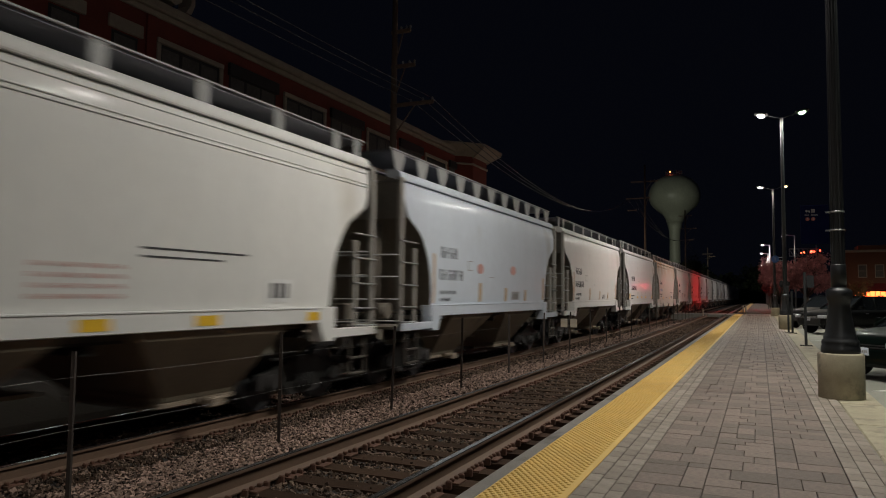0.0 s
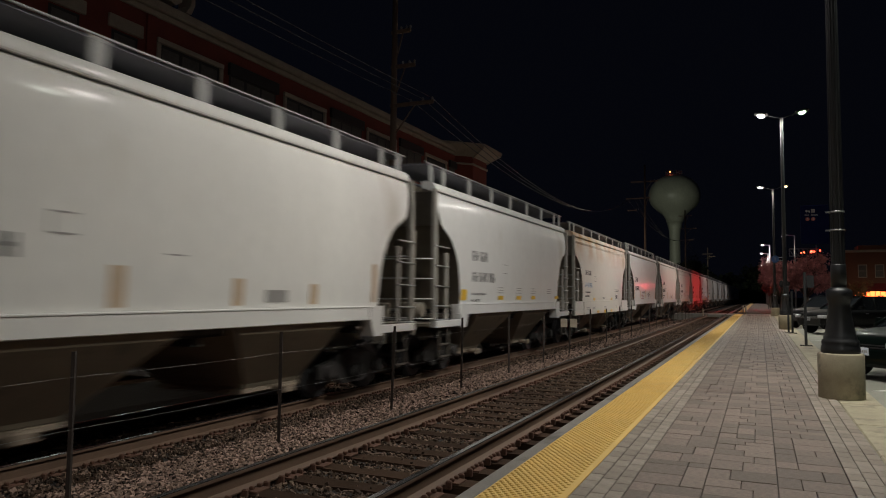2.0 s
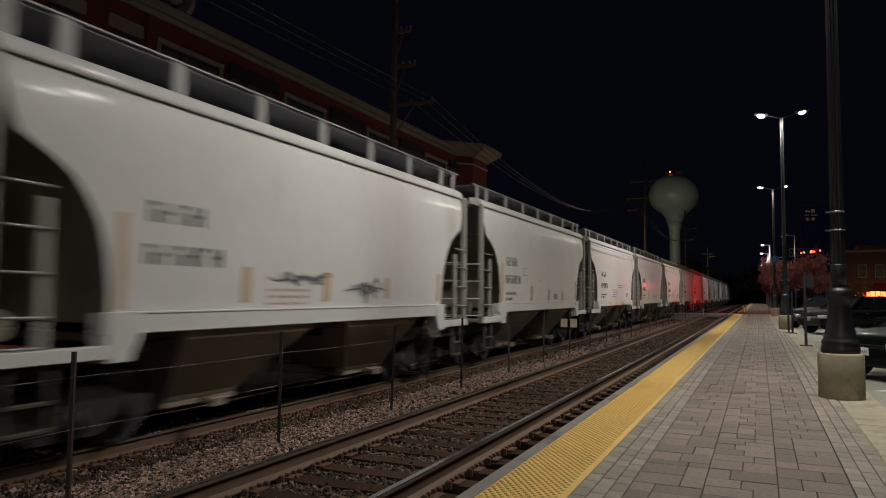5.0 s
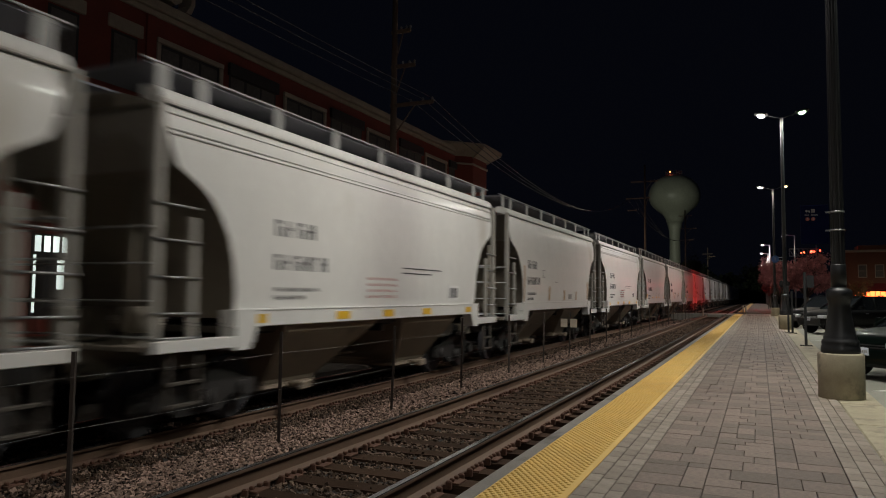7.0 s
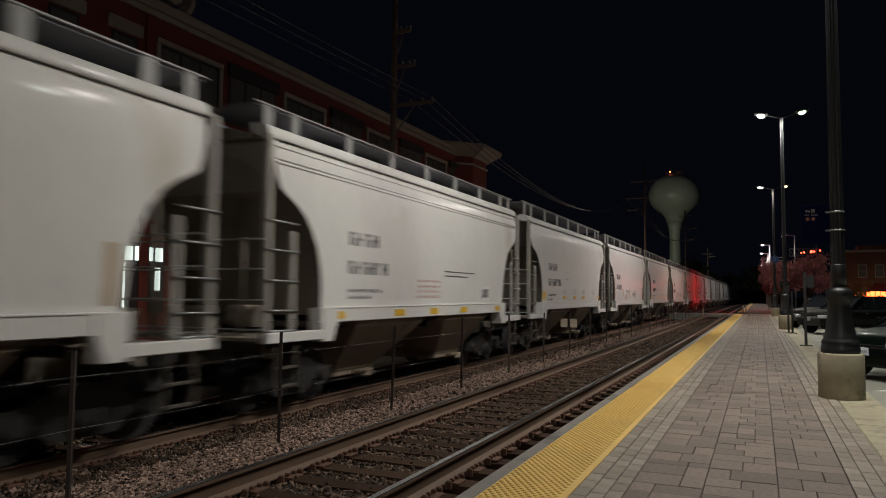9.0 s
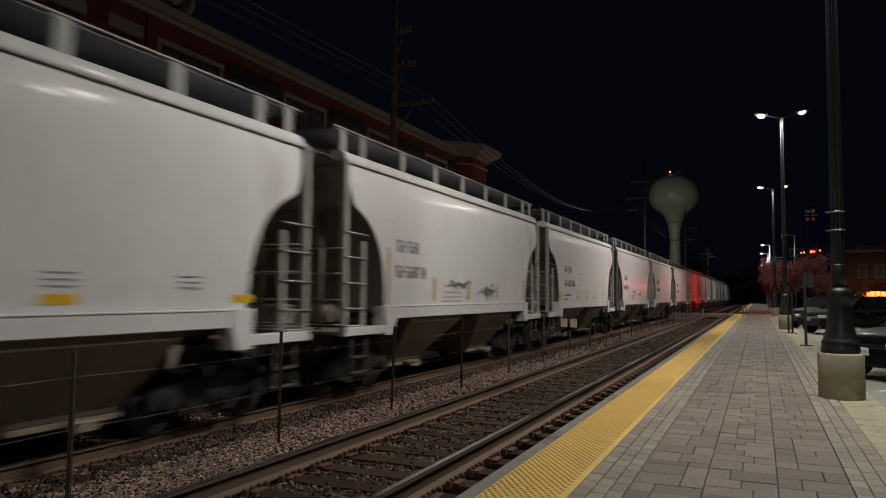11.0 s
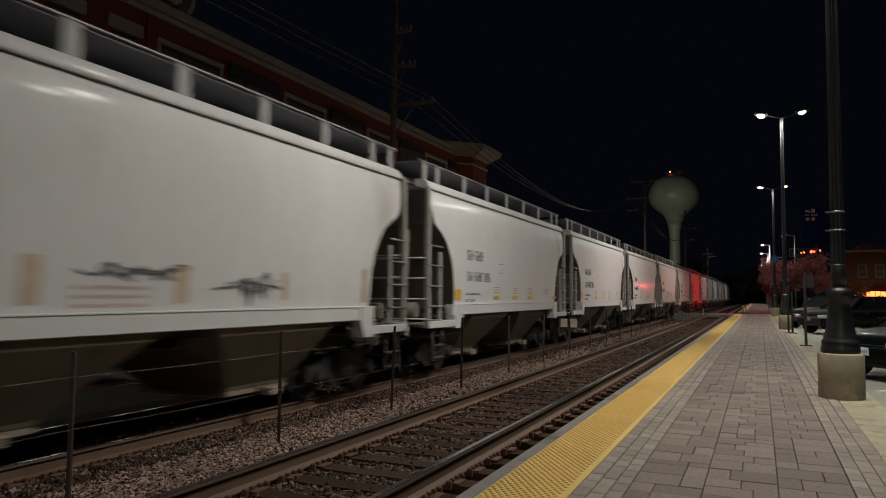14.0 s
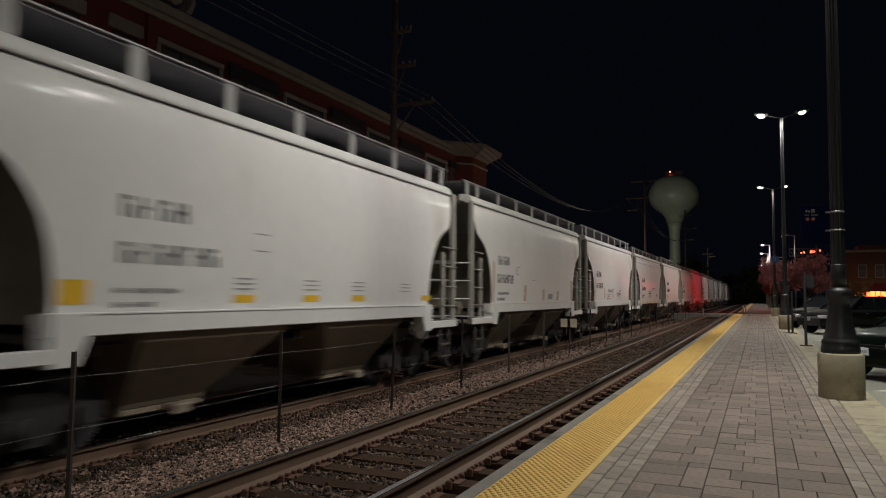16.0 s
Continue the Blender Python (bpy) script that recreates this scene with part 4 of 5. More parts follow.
# lit shop fronts at street level
M_SHOP = glow("shop_light", (0.86, 1.0, 0.92), 1.6)
for y0, y1, z0, z1 in ((17.6, 19.5, 0.75, 3.15), (14.3, 15.6, 0.75, 3.25), (24.6, 26.4, 0.75, 3.15), (9.5, 11.0, 0.75, 3.15)):
    w = part("shop_door", box(B(), WALL_X - 0.02, WALL_X + 0.05, y0, y1, z0, z1), M_FRAME, bld, "dark shop door with a lit transom")
    n = 4
    for k in range(n):
        a = y0 + 0.08 + (y1 - y0 - 0.08) * k / n
        part("lit_pane", box(B(), WALL_X + 0.055, WALL_X + 0.065, a, a + (y1 - y0) / n - 0.12, z1 - 0.55, z1 - 0.06), M_SHOP, w, "bright transom pane")
    part("lit_pane", box(B(), WALL_X + 0.055, WALL_X + 0.065, y0 + 0.05, y0 + 0.14, z0 + 0.1, z1 - 0.65), M_SHOP, w)
    part("lit_pane", box(B(), WALL_X + 0.055, WALL_X + 0.065, y1 - 0.45, y1 - 0.20, z0 + 0.8, z1 - 0.75), M_SHOP, w)

# ------------------------------------------------------------------ water tower
tower = thing("water_tower", "pale green-grey bulb water tower with a red beacon", "water tower", at=pose(-23.8, 230, GROUND_Z))
bm = B()
lathe(bm, [(4.0, 0.0), (2.3, 3.0), (1.68, 8.0), (1.60, 20.0), (1.72, 22.4), (2.02, 23.9), (2.42, 25.4)], 32)
part("stem", bm, M_TANK, tower)
bm = B()
prof = [(2.41, 25.36), (2.85, 26.7), (3.6, 27.8), (4.8, 28.8), (6.2, 29.9), (7.15, 31.2), (7.7, 32.6), (7.8, 34.0), (7.5, 35.5), (6.75, 37.1), (5.5, 38.5), (3.8, 39.5), (2.0, 40.05), (0.3, 40.2)]
lathe(bm, prof, 40)
part("tank", bm, M_TANK, tower)
bm = B()
for k in range(16):
    a = 2 * math.pi * k / 16
    b = 2 * math.pi * (k + 1) / 16
    tube(bm, (2.5 * math.cos(a), 2.5 * math.sin(a), 40.1), (2.5 * math.cos(a), 2.5 * math.sin(a), 41.4), 0.04, n=4)
    tube(bm, (2.5 * math.cos(a), 2.5 * math.sin(a), 41.4), (2.5 * math.cos(b), 2.5 * math.sin(b), 41.4), 0.04, n=4)
tube(bm, (-1.2, 0, 39.9), (-1.2, 0, 41.12), 0.06, n=6)
part("top_railing", bm, M_GALV, tower)
bm = B()
lathe(bm, [(0.10, 41.10), (0.24, 41.14), (0.24, 41.55), (0.1, 41.65)], 10, centre=(-1.2, 0, 0))
part("beacon", bm, glow("beacon_red", (1.0, 0.13, 0.05), 9.0), tower, "glowing red beacon")

# ------------------------------------------------------------------ utility poles and cables
POLES = [(-13.0, 24.1, 13.1), (-13.0, 91.0, 18.0), (-13.0, 144.0, 18.2), (-13.0, 209.0, 15.0), (-13.0, -30.0, 13.1)]
for i, (x, y, h) in enumerate(POLES):
    up = thing("utility_pole", "weathered timber utility pole with crossarms and insulators", "utility pole", "poles along the railway", at=pose(x, y, GROUND_Z))
    bm = B()
    tube(bm, (0, 0, 0), (0.05, 0, h - GROUND_Z), 0.155, 0.105, n=12)
    part("mast", bm, M_WOOD, up)
    arms = {1: ((16.7, -1.65, 1.65), (14.6, -2.3, 0.7), (13.1, -2.1, -1.0)), 2: ((17.9, -1.2, 1.3), (15.4, -1.0, 2.1), (13.2, -1.0, 1.7)),
            3: ((h - 0.9, -1.4, 1.4), (h - 1.6, 0.0, 2.0))}.get(i, ((9.66, -0.1, 1.75), (11.2, -0.1, 0.95), (12.6, -0.1, 0.75)))
    for z, a, b in arms:
        bm = B()
        box(bm, a, b, -0.06, 0.06, z - 0.07, z + 0.07, 0.01)
        tube(bm, (b * 0.55, 0.0, z - 0.05), (0.10, 0.0, z - 1.15), 0.03, n=6)
        arm = part("crossarm", bm, M_WOOD, up)
        for q in (0.45, 0.75, 0.97):
            bm = B()
            lathe(bm, [(0.02, 0.06), (0.05, 0.09), (0.03, 0.12), (0.055, 0.15), (0.02, 0.20)], 8, centre=(b * q, 0, z))
            part("insulator", bm, M_MARKG, arm, "grey glazed insulator")


def cable(a, b, sag, r=0.012, n=14):
    a, b = Vector(a), Vector(b)
    pts = [a.lerp(b, k / n) - Vector((0, 0, sag * 4 * (k / n) * (1 - k / n))) for k in range(n + 1)]
    return tagged(finish("overhead_cable", sweep(B(), pts, r), M_WIRE), "thin dark overhead cable strung between the utility poles", "cable", "overhead cables")


for q, z0 in ((0.45, 9.0), (0.75, 9.0), (0.97, 9.0)):
    cable((-13 + 1.75 * q, 24.1, z0), (-14.0 - 1.2 * q, 91, 13.8), 2.8, 0.020)
    cable((-13 + 1.75 * q, 24.1, z0), (-13 + 1.75 * q, -30, z0 + 1.0), 0.9, 0.016)
for q in (0.15, 0.5, 0.95):
    cable((-13.4 - 1.8 * q, 91, 13.75), (-13.9 + 1.0 * q, 144, 12.45), 1.9, 0.022)
    cable((-13.9 + 1.0 * q, 144, 12.45), (-13.0 + 1.4 * q, 209, 12.4), 1.6, 0.022)

# ------------------------------------------------------------------ level crossing
RED_GLOW = glow("signal_red", (1.0, 0.045, 0.022), 14.0)


def flasher(x, y, z0, lamps, arm_from=None):
    sg = thing("crossing_signal", "railway crossing signal mast with glowing red lamps", "crossing signal", "crossing signals", at=pose(x, y, -0.085))
    bm = B()
    tube(bm, (0, 0, 0), (0, 0, z0 + 0.9), 0.06, n=10)
    part("mast", bm, M_GALV, sg)
    if arm_from is not None:
        bm = B()
        for z in (z0 + 0.25, z0 + 1.15):
            tube(bm, (0, 0, z), (arm_from, 0, z), 0.05, n=6)
        k = 6
        for j in range(k + 1):
            u = arm_from * j / k
            tube(bm, (u, 0, z0 + 0.25), (u, 0, z0 + 1.15), 0.03, n=5)
            if j < k:
                tube(bm, (u, 0, z0 + 0.25), (arm_from * (j + 1) / k, 0, z0 + 1.15), 0.025, n=5)
        tube(bm, (0, 0, z0 + 0.9), (0, 0, z0 + 1.6), 0.06, n=8)
        part("cantilever", bm, M_GALV, sg, "steel lattice cantilever arm")
    for dx, dz, *size in lamps:
        k = size[0] if size else 1.0
        bm = B()
        tube(bm, (dx, -0.05, z0 + dz), (dx, -0.02, z0 + dz), 0.30 * k, n=16)
        tube(bm, (dx, -0.02, z0 + dz), (dx, 0.14, z0 + dz), 0.12, n=10)
        h = part("lamp_target", bm, M_BLACK, sg)
        bm = B()
        tube(bm, (dx, -0.075, z0 + dz), (dx, -0.052, z0 + dz), 0.155 * k, n=14)
        part("red_lamp", bm, RED_GLOW, h, "glowing red lamp")
    return sg


flasher(6.6, 100.0, 6.55, [(-1.68, 0.65, 0.55), (-1.36, 0.70, 0.6), (-0.55, 0.76, 1.1), (-0.25, 0.78, 0.8), (0.42, 0.90, 0.6)], -3.05)
flasher(1.0, 95.2, 2.6, [(-0.38, 0.1), (0.38, 0.1)])
for x, y in ((-4.55, 66.0), (-1.31, 66.1), (-1.09, 66.15)):
    po = thing("marker_post", "short pale marker post beside the crossing", "post", "posts at the crossing", at=pose(x, y, -0.30 if x < -2 else 0.0))
    bm = B()
    lathe(bm, [(0.05, 0.0), (0.05, 0.74), (0.03, 0.78)], 10)
    part("post", bm, M_STONE, po)
data = bpy.data.lights.new("signal_light", "SPOT")
data.energy, data.color, data.shadow_soft_size, data.spot_size, data.spot_blend = 8500.0, (1.0, 0.015, 0.02), 0.2, radians(26), 0.5
new("signal_light", data).matrix_world = look((1.45, 67.95, 2.7), (-6.5, 87.0, 1.9))
for x, z in ((0.62, 2.7), (1.38, 2.7), (5.8, 7.2)):
    data = bpy.data.lights.new("signal_light", "SPOT")
    data.energy, data.color, data.shadow_soft_size, data.spot_size, data.spot_blend = 330.0, (1.0, 0.03, 0.03), 0.10, radians(100), 0.6
    new("signal_light", data).matrix_world = look((x, 95.0 if z < 5 else 99.8, z), (-6.5, 45.0, 2.2))
far_mast = flasher(2.0, 67.6, 2.6, [(-0.38, 0.1), (0.38, 0.1)])
far_mast.matrix_basis = pose(2.0, 67.6, -0.085, 0, 0, -127)
bm = B()
for y0, y1 in ((ROAD_NEAR + 0.4, ROAD_FAR - 0.4),):
    for c, z in ((NEAR_TRACK, NEAR_RAIL_Z), ):
        box(bm, c - 0.68, c + 0.68, y0, y1, z - 0.1, z + 0.002)
tagged(finish("crossing_panel", bm, M_EDGE), "grey concrete crossing panels between the rails", "crossing panel", kind="structure")
bm = B()
box(bm, -2.0, 1.5, 74.0, 170.0, -0.79, 0.0, 0.02)
tagged(finish("far_platform", bm, M_PAVER_FAR), "second stretch of platform past the crossing", "platform", kind="structure")
bm = B()
box(bm, -1.9, -1.3, 74.2, 170.0, 0.001, 0.012)
part("tactile_strip", bm, M_YELLOW, bpy.data.objects["far_platform"])
# ------------------------------------------------------------------ parked cars
M_TYRE = mat("tyre_rubber", (0.02, 0.02, 0.021), 0.85, bump=0.2)
M_RIM = mat("alloy_rim", (0.40, 0.41, 0.42), 0.35, metal=0.8, bump=0.0)
M_CARGLASS = mat("car_glass", (0.012, 0.014, 0.016), 0.06, bump=0.0, rough_var=0.02)
M_LENS = mat("headlamp_lens", (0.70, 0.72, 0.74), 0.12, bump=0.0)
M_PLATE = mat("plate_white", (0.62, 0.66, 0.74), 0.5, bump=0.0)
M_HEADLIT = glow("headlamp_lit", (1.0, 0.96, 0.88), 2.5)


def car_paint(name, c):
    m = mat(name, c, 0.50, spec=0.03, dark=0.95, light=1.03, scale=1, fine=10, bump=0.0, rough_var=0.05)
    m.node_tree.nodes["Principled BSDF"].inputs["Coat Weight"].default_value = 0.2
    m.node_tree.nodes["Principled BSDF"].inputs["Coat Roughness"].default_value = 0.035
    return m


def loft(bm, sections):
    """Skins a row of closed rings of equal count."""
    rings = [[bm.verts.new(p) for p in sec] for sec in sections]
    k = len(rings[0])
    for a, b in zip(rings, rings[1:]):
        for i in range(k):
            bm.faces.new((a[i], a[(i + 1) % k], b[(i + 1) % k], b[i])).smooth = True
    bm.faces.new(rings[0][::-1])
    bm.faces.new(rings[-1])
    bmesh.ops.recalc_face_normals(bm, faces=bm.faces)
    return bm


def parked_car(paint, label, tall, long, m, lit=False):
    """x along the car, nose at x = 0, body towards +x."""
    car = thing("parked_car", label, "car", "cars in the parking lot", at=m)
    w = 0.92 if tall < 1.6 else 1.0
    belt, sill = (1.04, 0.26) if tall < 1.6 else (1.12, 0.36) if tall < 1.8 else (1.26, 0.44)
    hood = belt - 0.10

    def ring(x, top, half, low):
        return [(x, -half * 0.90, low), (x, half * 0.90, low), (x, half, low + 0.14), (x, half, top - 0.16), (x, half * 0.93, top - 0.04),
                (x, half * 0.55, top), (x, -half * 0.55, top), (x, -half * 0.93, top - 0.04), (x, -half, top - 0.16), (x, -half, low + 0.14)]
    bm = B()
    loft(bm, [ring(0.0, hood - 0.22, w * 0.72, sill + 0.06), ring(0.10, hood - 0.08, w * 0.88, sill), ring(0.5, hood, w * 0.97, sill), ring(1.3, belt, w, sill),
              ring(long * 0.55, belt + 0.02, w, sill), ring(long - 0.6, belt + 0.02, w * 0.98, sill), ring(long - 0.1, belt - 0.06, w * 0.90, sill + 0.08), ring(long, belt - 0.2, w * 0.78, sill + 0.14)])
    part("body", bm, paint, car)
    c0, c1 = (1.25, long - 0.75) if tall < 1.6 else (1.35, long - 0.25)
    bm = B()
    cab = lambda x, z, h: [(x, -h, z), (x, h, z)]
    prof = [(c0, belt - 0.03, w * 0.90), (c0 + 0.72, tall - 0.06, w * 0.72), (c0 + 1.0, tall, w * 0.70), (c1 - 0.9, tall - 0.02, w * 0.70), (c1 - 0.35, tall - 0.20, w * 0.74), (c1, belt - 0.03, w * 0.88)]
    top = [[bm.verts.new(p) for p in cab(*q)] for q in prof]
    base = [[bm.verts.new((q[0], -w * 0.92, belt - 0.04)), bm.verts.new((q[0], w * 0.92, belt - 0.04))] for q in prof]
    for i in range(len(prof) - 1):
        bm.faces.new((top[i][0], top[i][1], top[i + 1][1], top[i + 1][0]))
        for s in (0, 1):
            bm.faces.new((base[i][s], base[i + 1][s], top[i + 1][s], top[i][s]))
    bmesh.ops.remove_doubles(bm, verts=bm.verts, dist=0.012)
    bmesh.ops.recalc_face_normals(bm, faces=bm.faces)
    part("glazing", bm, M_CARGLASS, car, "dark glazing")
    bm = B()
    box(bm, c0 + 0.85, c1 - 0.7, -w * 0.70, w * 0.70, tall - 0.02, tall + 0.02, 0.015)
    part("roof", bm, paint, car)
    bm = B()
    for s in (-1, 1):
        for x0, x1, h0, h1 in ((c0, c0 + 0.78, belt, tall), (long * 0.52, long * 0.53, belt, tall - 0.02), (c1 - 0.02, c1 - 0.5, belt, tall - 0.1)):
            tube(bm, (x0, s * w * 0.90, h0), (x1, s * w * 0.715, h1), 0.035, n=6)
    part("window_frame", bm, paint, car)
    for x in (0.82, long - 0.95):
        for s in (-1, 1):
            bm = B()
            r = 0.33 if tall < 1.6 else 0.38
            prof2 = [(r * 0.62, -0.10), (r - 0.03, -0.11), (r, -0.07), (r, 0.07), (r - 0.03, 0.11), (r * 0.62, 0.10)]
            n = 24
            rings = [[bm.verts.new((rr * math.cos(2 * math.pi * i / n), ww, rr * math.sin(2 * math.pi * i / n))) for i in range(n)] for rr, ww in prof2]
            for a, b in zip(rings, rings[1:]):
                for i in range(n):
                    bm.faces.new((a[i], a[(i + 1) % n], b[(i + 1) % n], b[i])).smooth = True
            bm.faces.new(rings[0])
            bm.faces.new(rings[-1])
            bmesh.ops.recalc_face_normals(bm, faces=bm.faces)
            wh = part("wheel", bm, M_TYRE, car, "black tyre", at=pose(x, s * (w - 0.09), r))
            bm = B()
            for k in range(5):
                a = 2 * math.pi * k / 5
                tube(bm, (0, s * 0.115, 0), (r * 0.6 * math.cos(a), s * 0.118, r * 0.6 * math.sin(a)), 0.035, n=5)
            tube(bm, (0, s * 0.09, 0), (0, s * 0.112, 0), r * 0.62, n=20)
            part("rim", bm, M_RIM, wh, "silver alloy rim")
    for x in (0.82, long - 0.95):
        for s in (-1, 1):
            bm = B()
            r = 0.33 if tall < 1.6 else 0.38
            arc = [(x + (r + 0.09) * math.cos(math.pi * k / 10), r + (r + 0.09) * math.sin(math.pi * k / 10)) for k in range(11)]
            ins = [(x + (r + 0.02) * math.cos(math.pi * k / 10), r + (r + 0.02) * math.sin(math.pi * k / 10)) for k in range(10, -1, -1)]
            ring_pts = arc + ins
            lo = [bm.verts.new((u, s * (w - 0.10), v)) for u, v in ring_pts]
            hi = [bm.verts.new((u, s * (w + 0.025), v)) for u, v in ring_pts]
            m2 = len(ring_pts)
            for k in range(m2):
                bm.faces.new((lo[k], lo[(k + 1) % m2], hi[(k + 1) % m2], hi[k]))
            for k in range(10):
                bm.faces.new((hi[k], hi[k + 1], hi[m2 - 2 - k], hi[m2 - 1 - k]))
            bmesh.ops.recalc_face_normals(bm, faces=bm.faces)
            part("wheel_arch", bm, M_BLACK if tall > 1.6 else paint, car, "dark wheel arch trim" if tall > 1.6 else "")
    for s in (-1, 1):
        bm = B()
        box(bm, long * 0.40, long * 0.40 + 0.16, *sorted((s * (w - 0.01), s * (w + 0.02))), belt - 0.20, belt - 0.17, 0.005)
        part("door_handle", bm, M_RIM, car)
        bm = B()
        box(bm, -0.01, 0.28, s * w * 0.72 - 0.20, s * w * 0.72 + 0.20, hood - 0.30, hood - 0.16, 0.03)
        part("headlight", bm, M_HEADLIT if lit else M_LENS, car, "lit headlight" if lit else "clear headlight")
        bm = B()
        box(bm, c0 + 0.35, c0 + 0.50, s * (w + 0.02), s * (w + 0.18), belt + 0.02, belt + 0.16) if s > 0 else box(bm, c0 + 0.35, c0 + 0.50, -(w + 0.18), -(w + 0.02), belt + 0.02, belt + 0.16)
        part("mirror", bm, paint, car)
        bm = B()
        box(bm, long - 0.12, long + 0.005, s * w * 0.62 - 0.12, s * w * 0.62 + 0.12, belt - 0.30, belt - 0.12, 0.02)
        part("tail_light", bm, M_SIGNRED, car, "red tail light")
    bm = B()
    box(bm, -0.05, 0.12, -w * 0.70, w * 0.70, sill + 0.02, sill + 0.40, 0.06)
    part("bumper", bm, paint if tall < 1.6 else M_BLACK, car)
    bm = B()
    for k in range(4):
        box(bm, -0.025, 0.05, -0.48, 0.48, hood - 0.40 + k * 0.05, hood - 0.375 + k * 0.05)
    part("grille", bm, M_BLACK if tall < 1.6 else M_RIM, car)
    sill += 0.14
    plate = part("number_plate", box(B(), -0.062, -0.05, -0.155, 0.155, sill + 0.10, sill + 0.25, 0.003), M_PLATE, car, "pale plate with illegible bars")
    bm = B()
    for k in range(6):
        box(bm, -0.066, -0.0625, -0.12 + k * 0.042, -0.092 + k * 0.042, sill + 0.15, sill + 0.20)
    part("plate_bar", bm, M_MARKG, plate)
    return car


LOT_Z = -0.14
parked_car(car_paint("dark_green_car_paint", (0.0020, 0.0042, 0.0034)), "dark green sedan parked at an angle beside the platform", 1.50, 4.7, pose(1.88, 16.4, LOT_Z, 0, 0, 42))
parked_car(car_paint("dark_silver_car_paint", (0.009, 0.0092, 0.0098)), "dark silver-grey pickup parked at an angle to the kerb", 1.68, 5.2, pose(2.00, 35.8, LOT_Z, 0, 0, 36))
parked_car(car_paint("grey_car_paint", (0.010, 0.010, 0.0105)), "grey sport utility car with lit headlights in the lot", 1.72, 4.7, pose(1.85, 41.5, LOT_Z, 0, 0, 48), True)
parked_car(car_paint("brown_car_paint", (0.022, 0.015, 0.012)), "dark brown sport utility car parked across the aisle", 1.55, 4.8, pose(7.6, 45.0, LOT_Z, 0, 0, 10))
parked_car(car_paint("black_car_paint", (0.012, 0.012, 0.013)), "black sedan parked far down the lot", 1.45, 4.6, pose(2.6, 54.0, LOT_Z, 0, 0, 42))
parked_car(car_paint("maroon_car_paint", (0.055, 0.010, 0.010)), "maroon sedan parked far down the lot", 1.45, 4.6, pose(7.2, 52.0, LOT_Z, 0, 0, 20))
for k in range(7):
    bm = B()
    y = 14.5 + 5.2 * k
    vs = [bm.verts.new((x, yy, LOT_Z + 0.004)) for x, yy in ((1.75, y), (1.90, y), (6.0, y + 4.1), (5.85, y + 4.1))]
    up = bmesh.ops.extrude_face_region(bm, geom=[bm.faces.new(vs)])
    bmesh.ops.translate(bm, verts=[v for v in up["geom"] if isinstance(v, bmesh.types.BMVert)], vec=(0, 0, 0.003))
    tagged(finish("parking_line", bm, M_ROADPAINT), "worn white painted parking bay line", "road marking", "parking bay lines", kind="structure")

# ------------------------------------------------------------------ blossom trees, woods
M_BARK = mat("tree_bark", (0.09, 0.065, 0.05), 0.9, scale=5, fine=40, bump=0.5, bump_scale=25, dist=0.02)
M_BLOSSOM = mat("pink_blossom", (0.52, 0.225, 0.23), 0.8, rand=0.45, islands=True, scale=1, fine=20, bump=0.0)
M_SHRUB = mat("autumn_leaves", (0.22, 0.13, 0.05), 0.8, rand=0.45, islands=True, scale=1, fine=20, bump=0.0)
M_DARKLEAF = mat("night_foliage", (0.035, 0.045, 0.022), 0.9, rand=0.4, islands=True, scale=0.3, fine=4, bump=0.0)


def leafage(name, centres, count, size, material, parent, seed):
    """Small bent leaves scattered round the twig ends."""
    rs = np.random.RandomState(seed)
    c = np.array(centres)
    pick = c[rs.randint(0, len(c), count)]
    d = rs.normal(size=(count, 3))
    d *= (rs.rand(count, 1) ** 0.5) * pick[:, 3:4] / np.linalg.norm(d, axis=1, keepdims=True)
    p = pick[:, :3] + d
    a = rs.normal(size=(count, 3))
    a /= np.linalg.norm(a, axis=1, keepdims=True)
    b = np.cross(a, rs.normal(size=(count, 3)))
    b /= np.linalg.norm(b, axis=1, keepdims=True)
    s = size * (0.6 + 0.8 * rs.rand(count, 1))
    v = np.stack([p - a * s, p + b * s * 0.6, p + a * s, p - b * s * 0.6], 1).reshape(-1, 3)
    f = np.arange(count * 4).reshape(-1, 4)
    return mesh_from(name, v.tolist(), f.tolist(), material, parent)


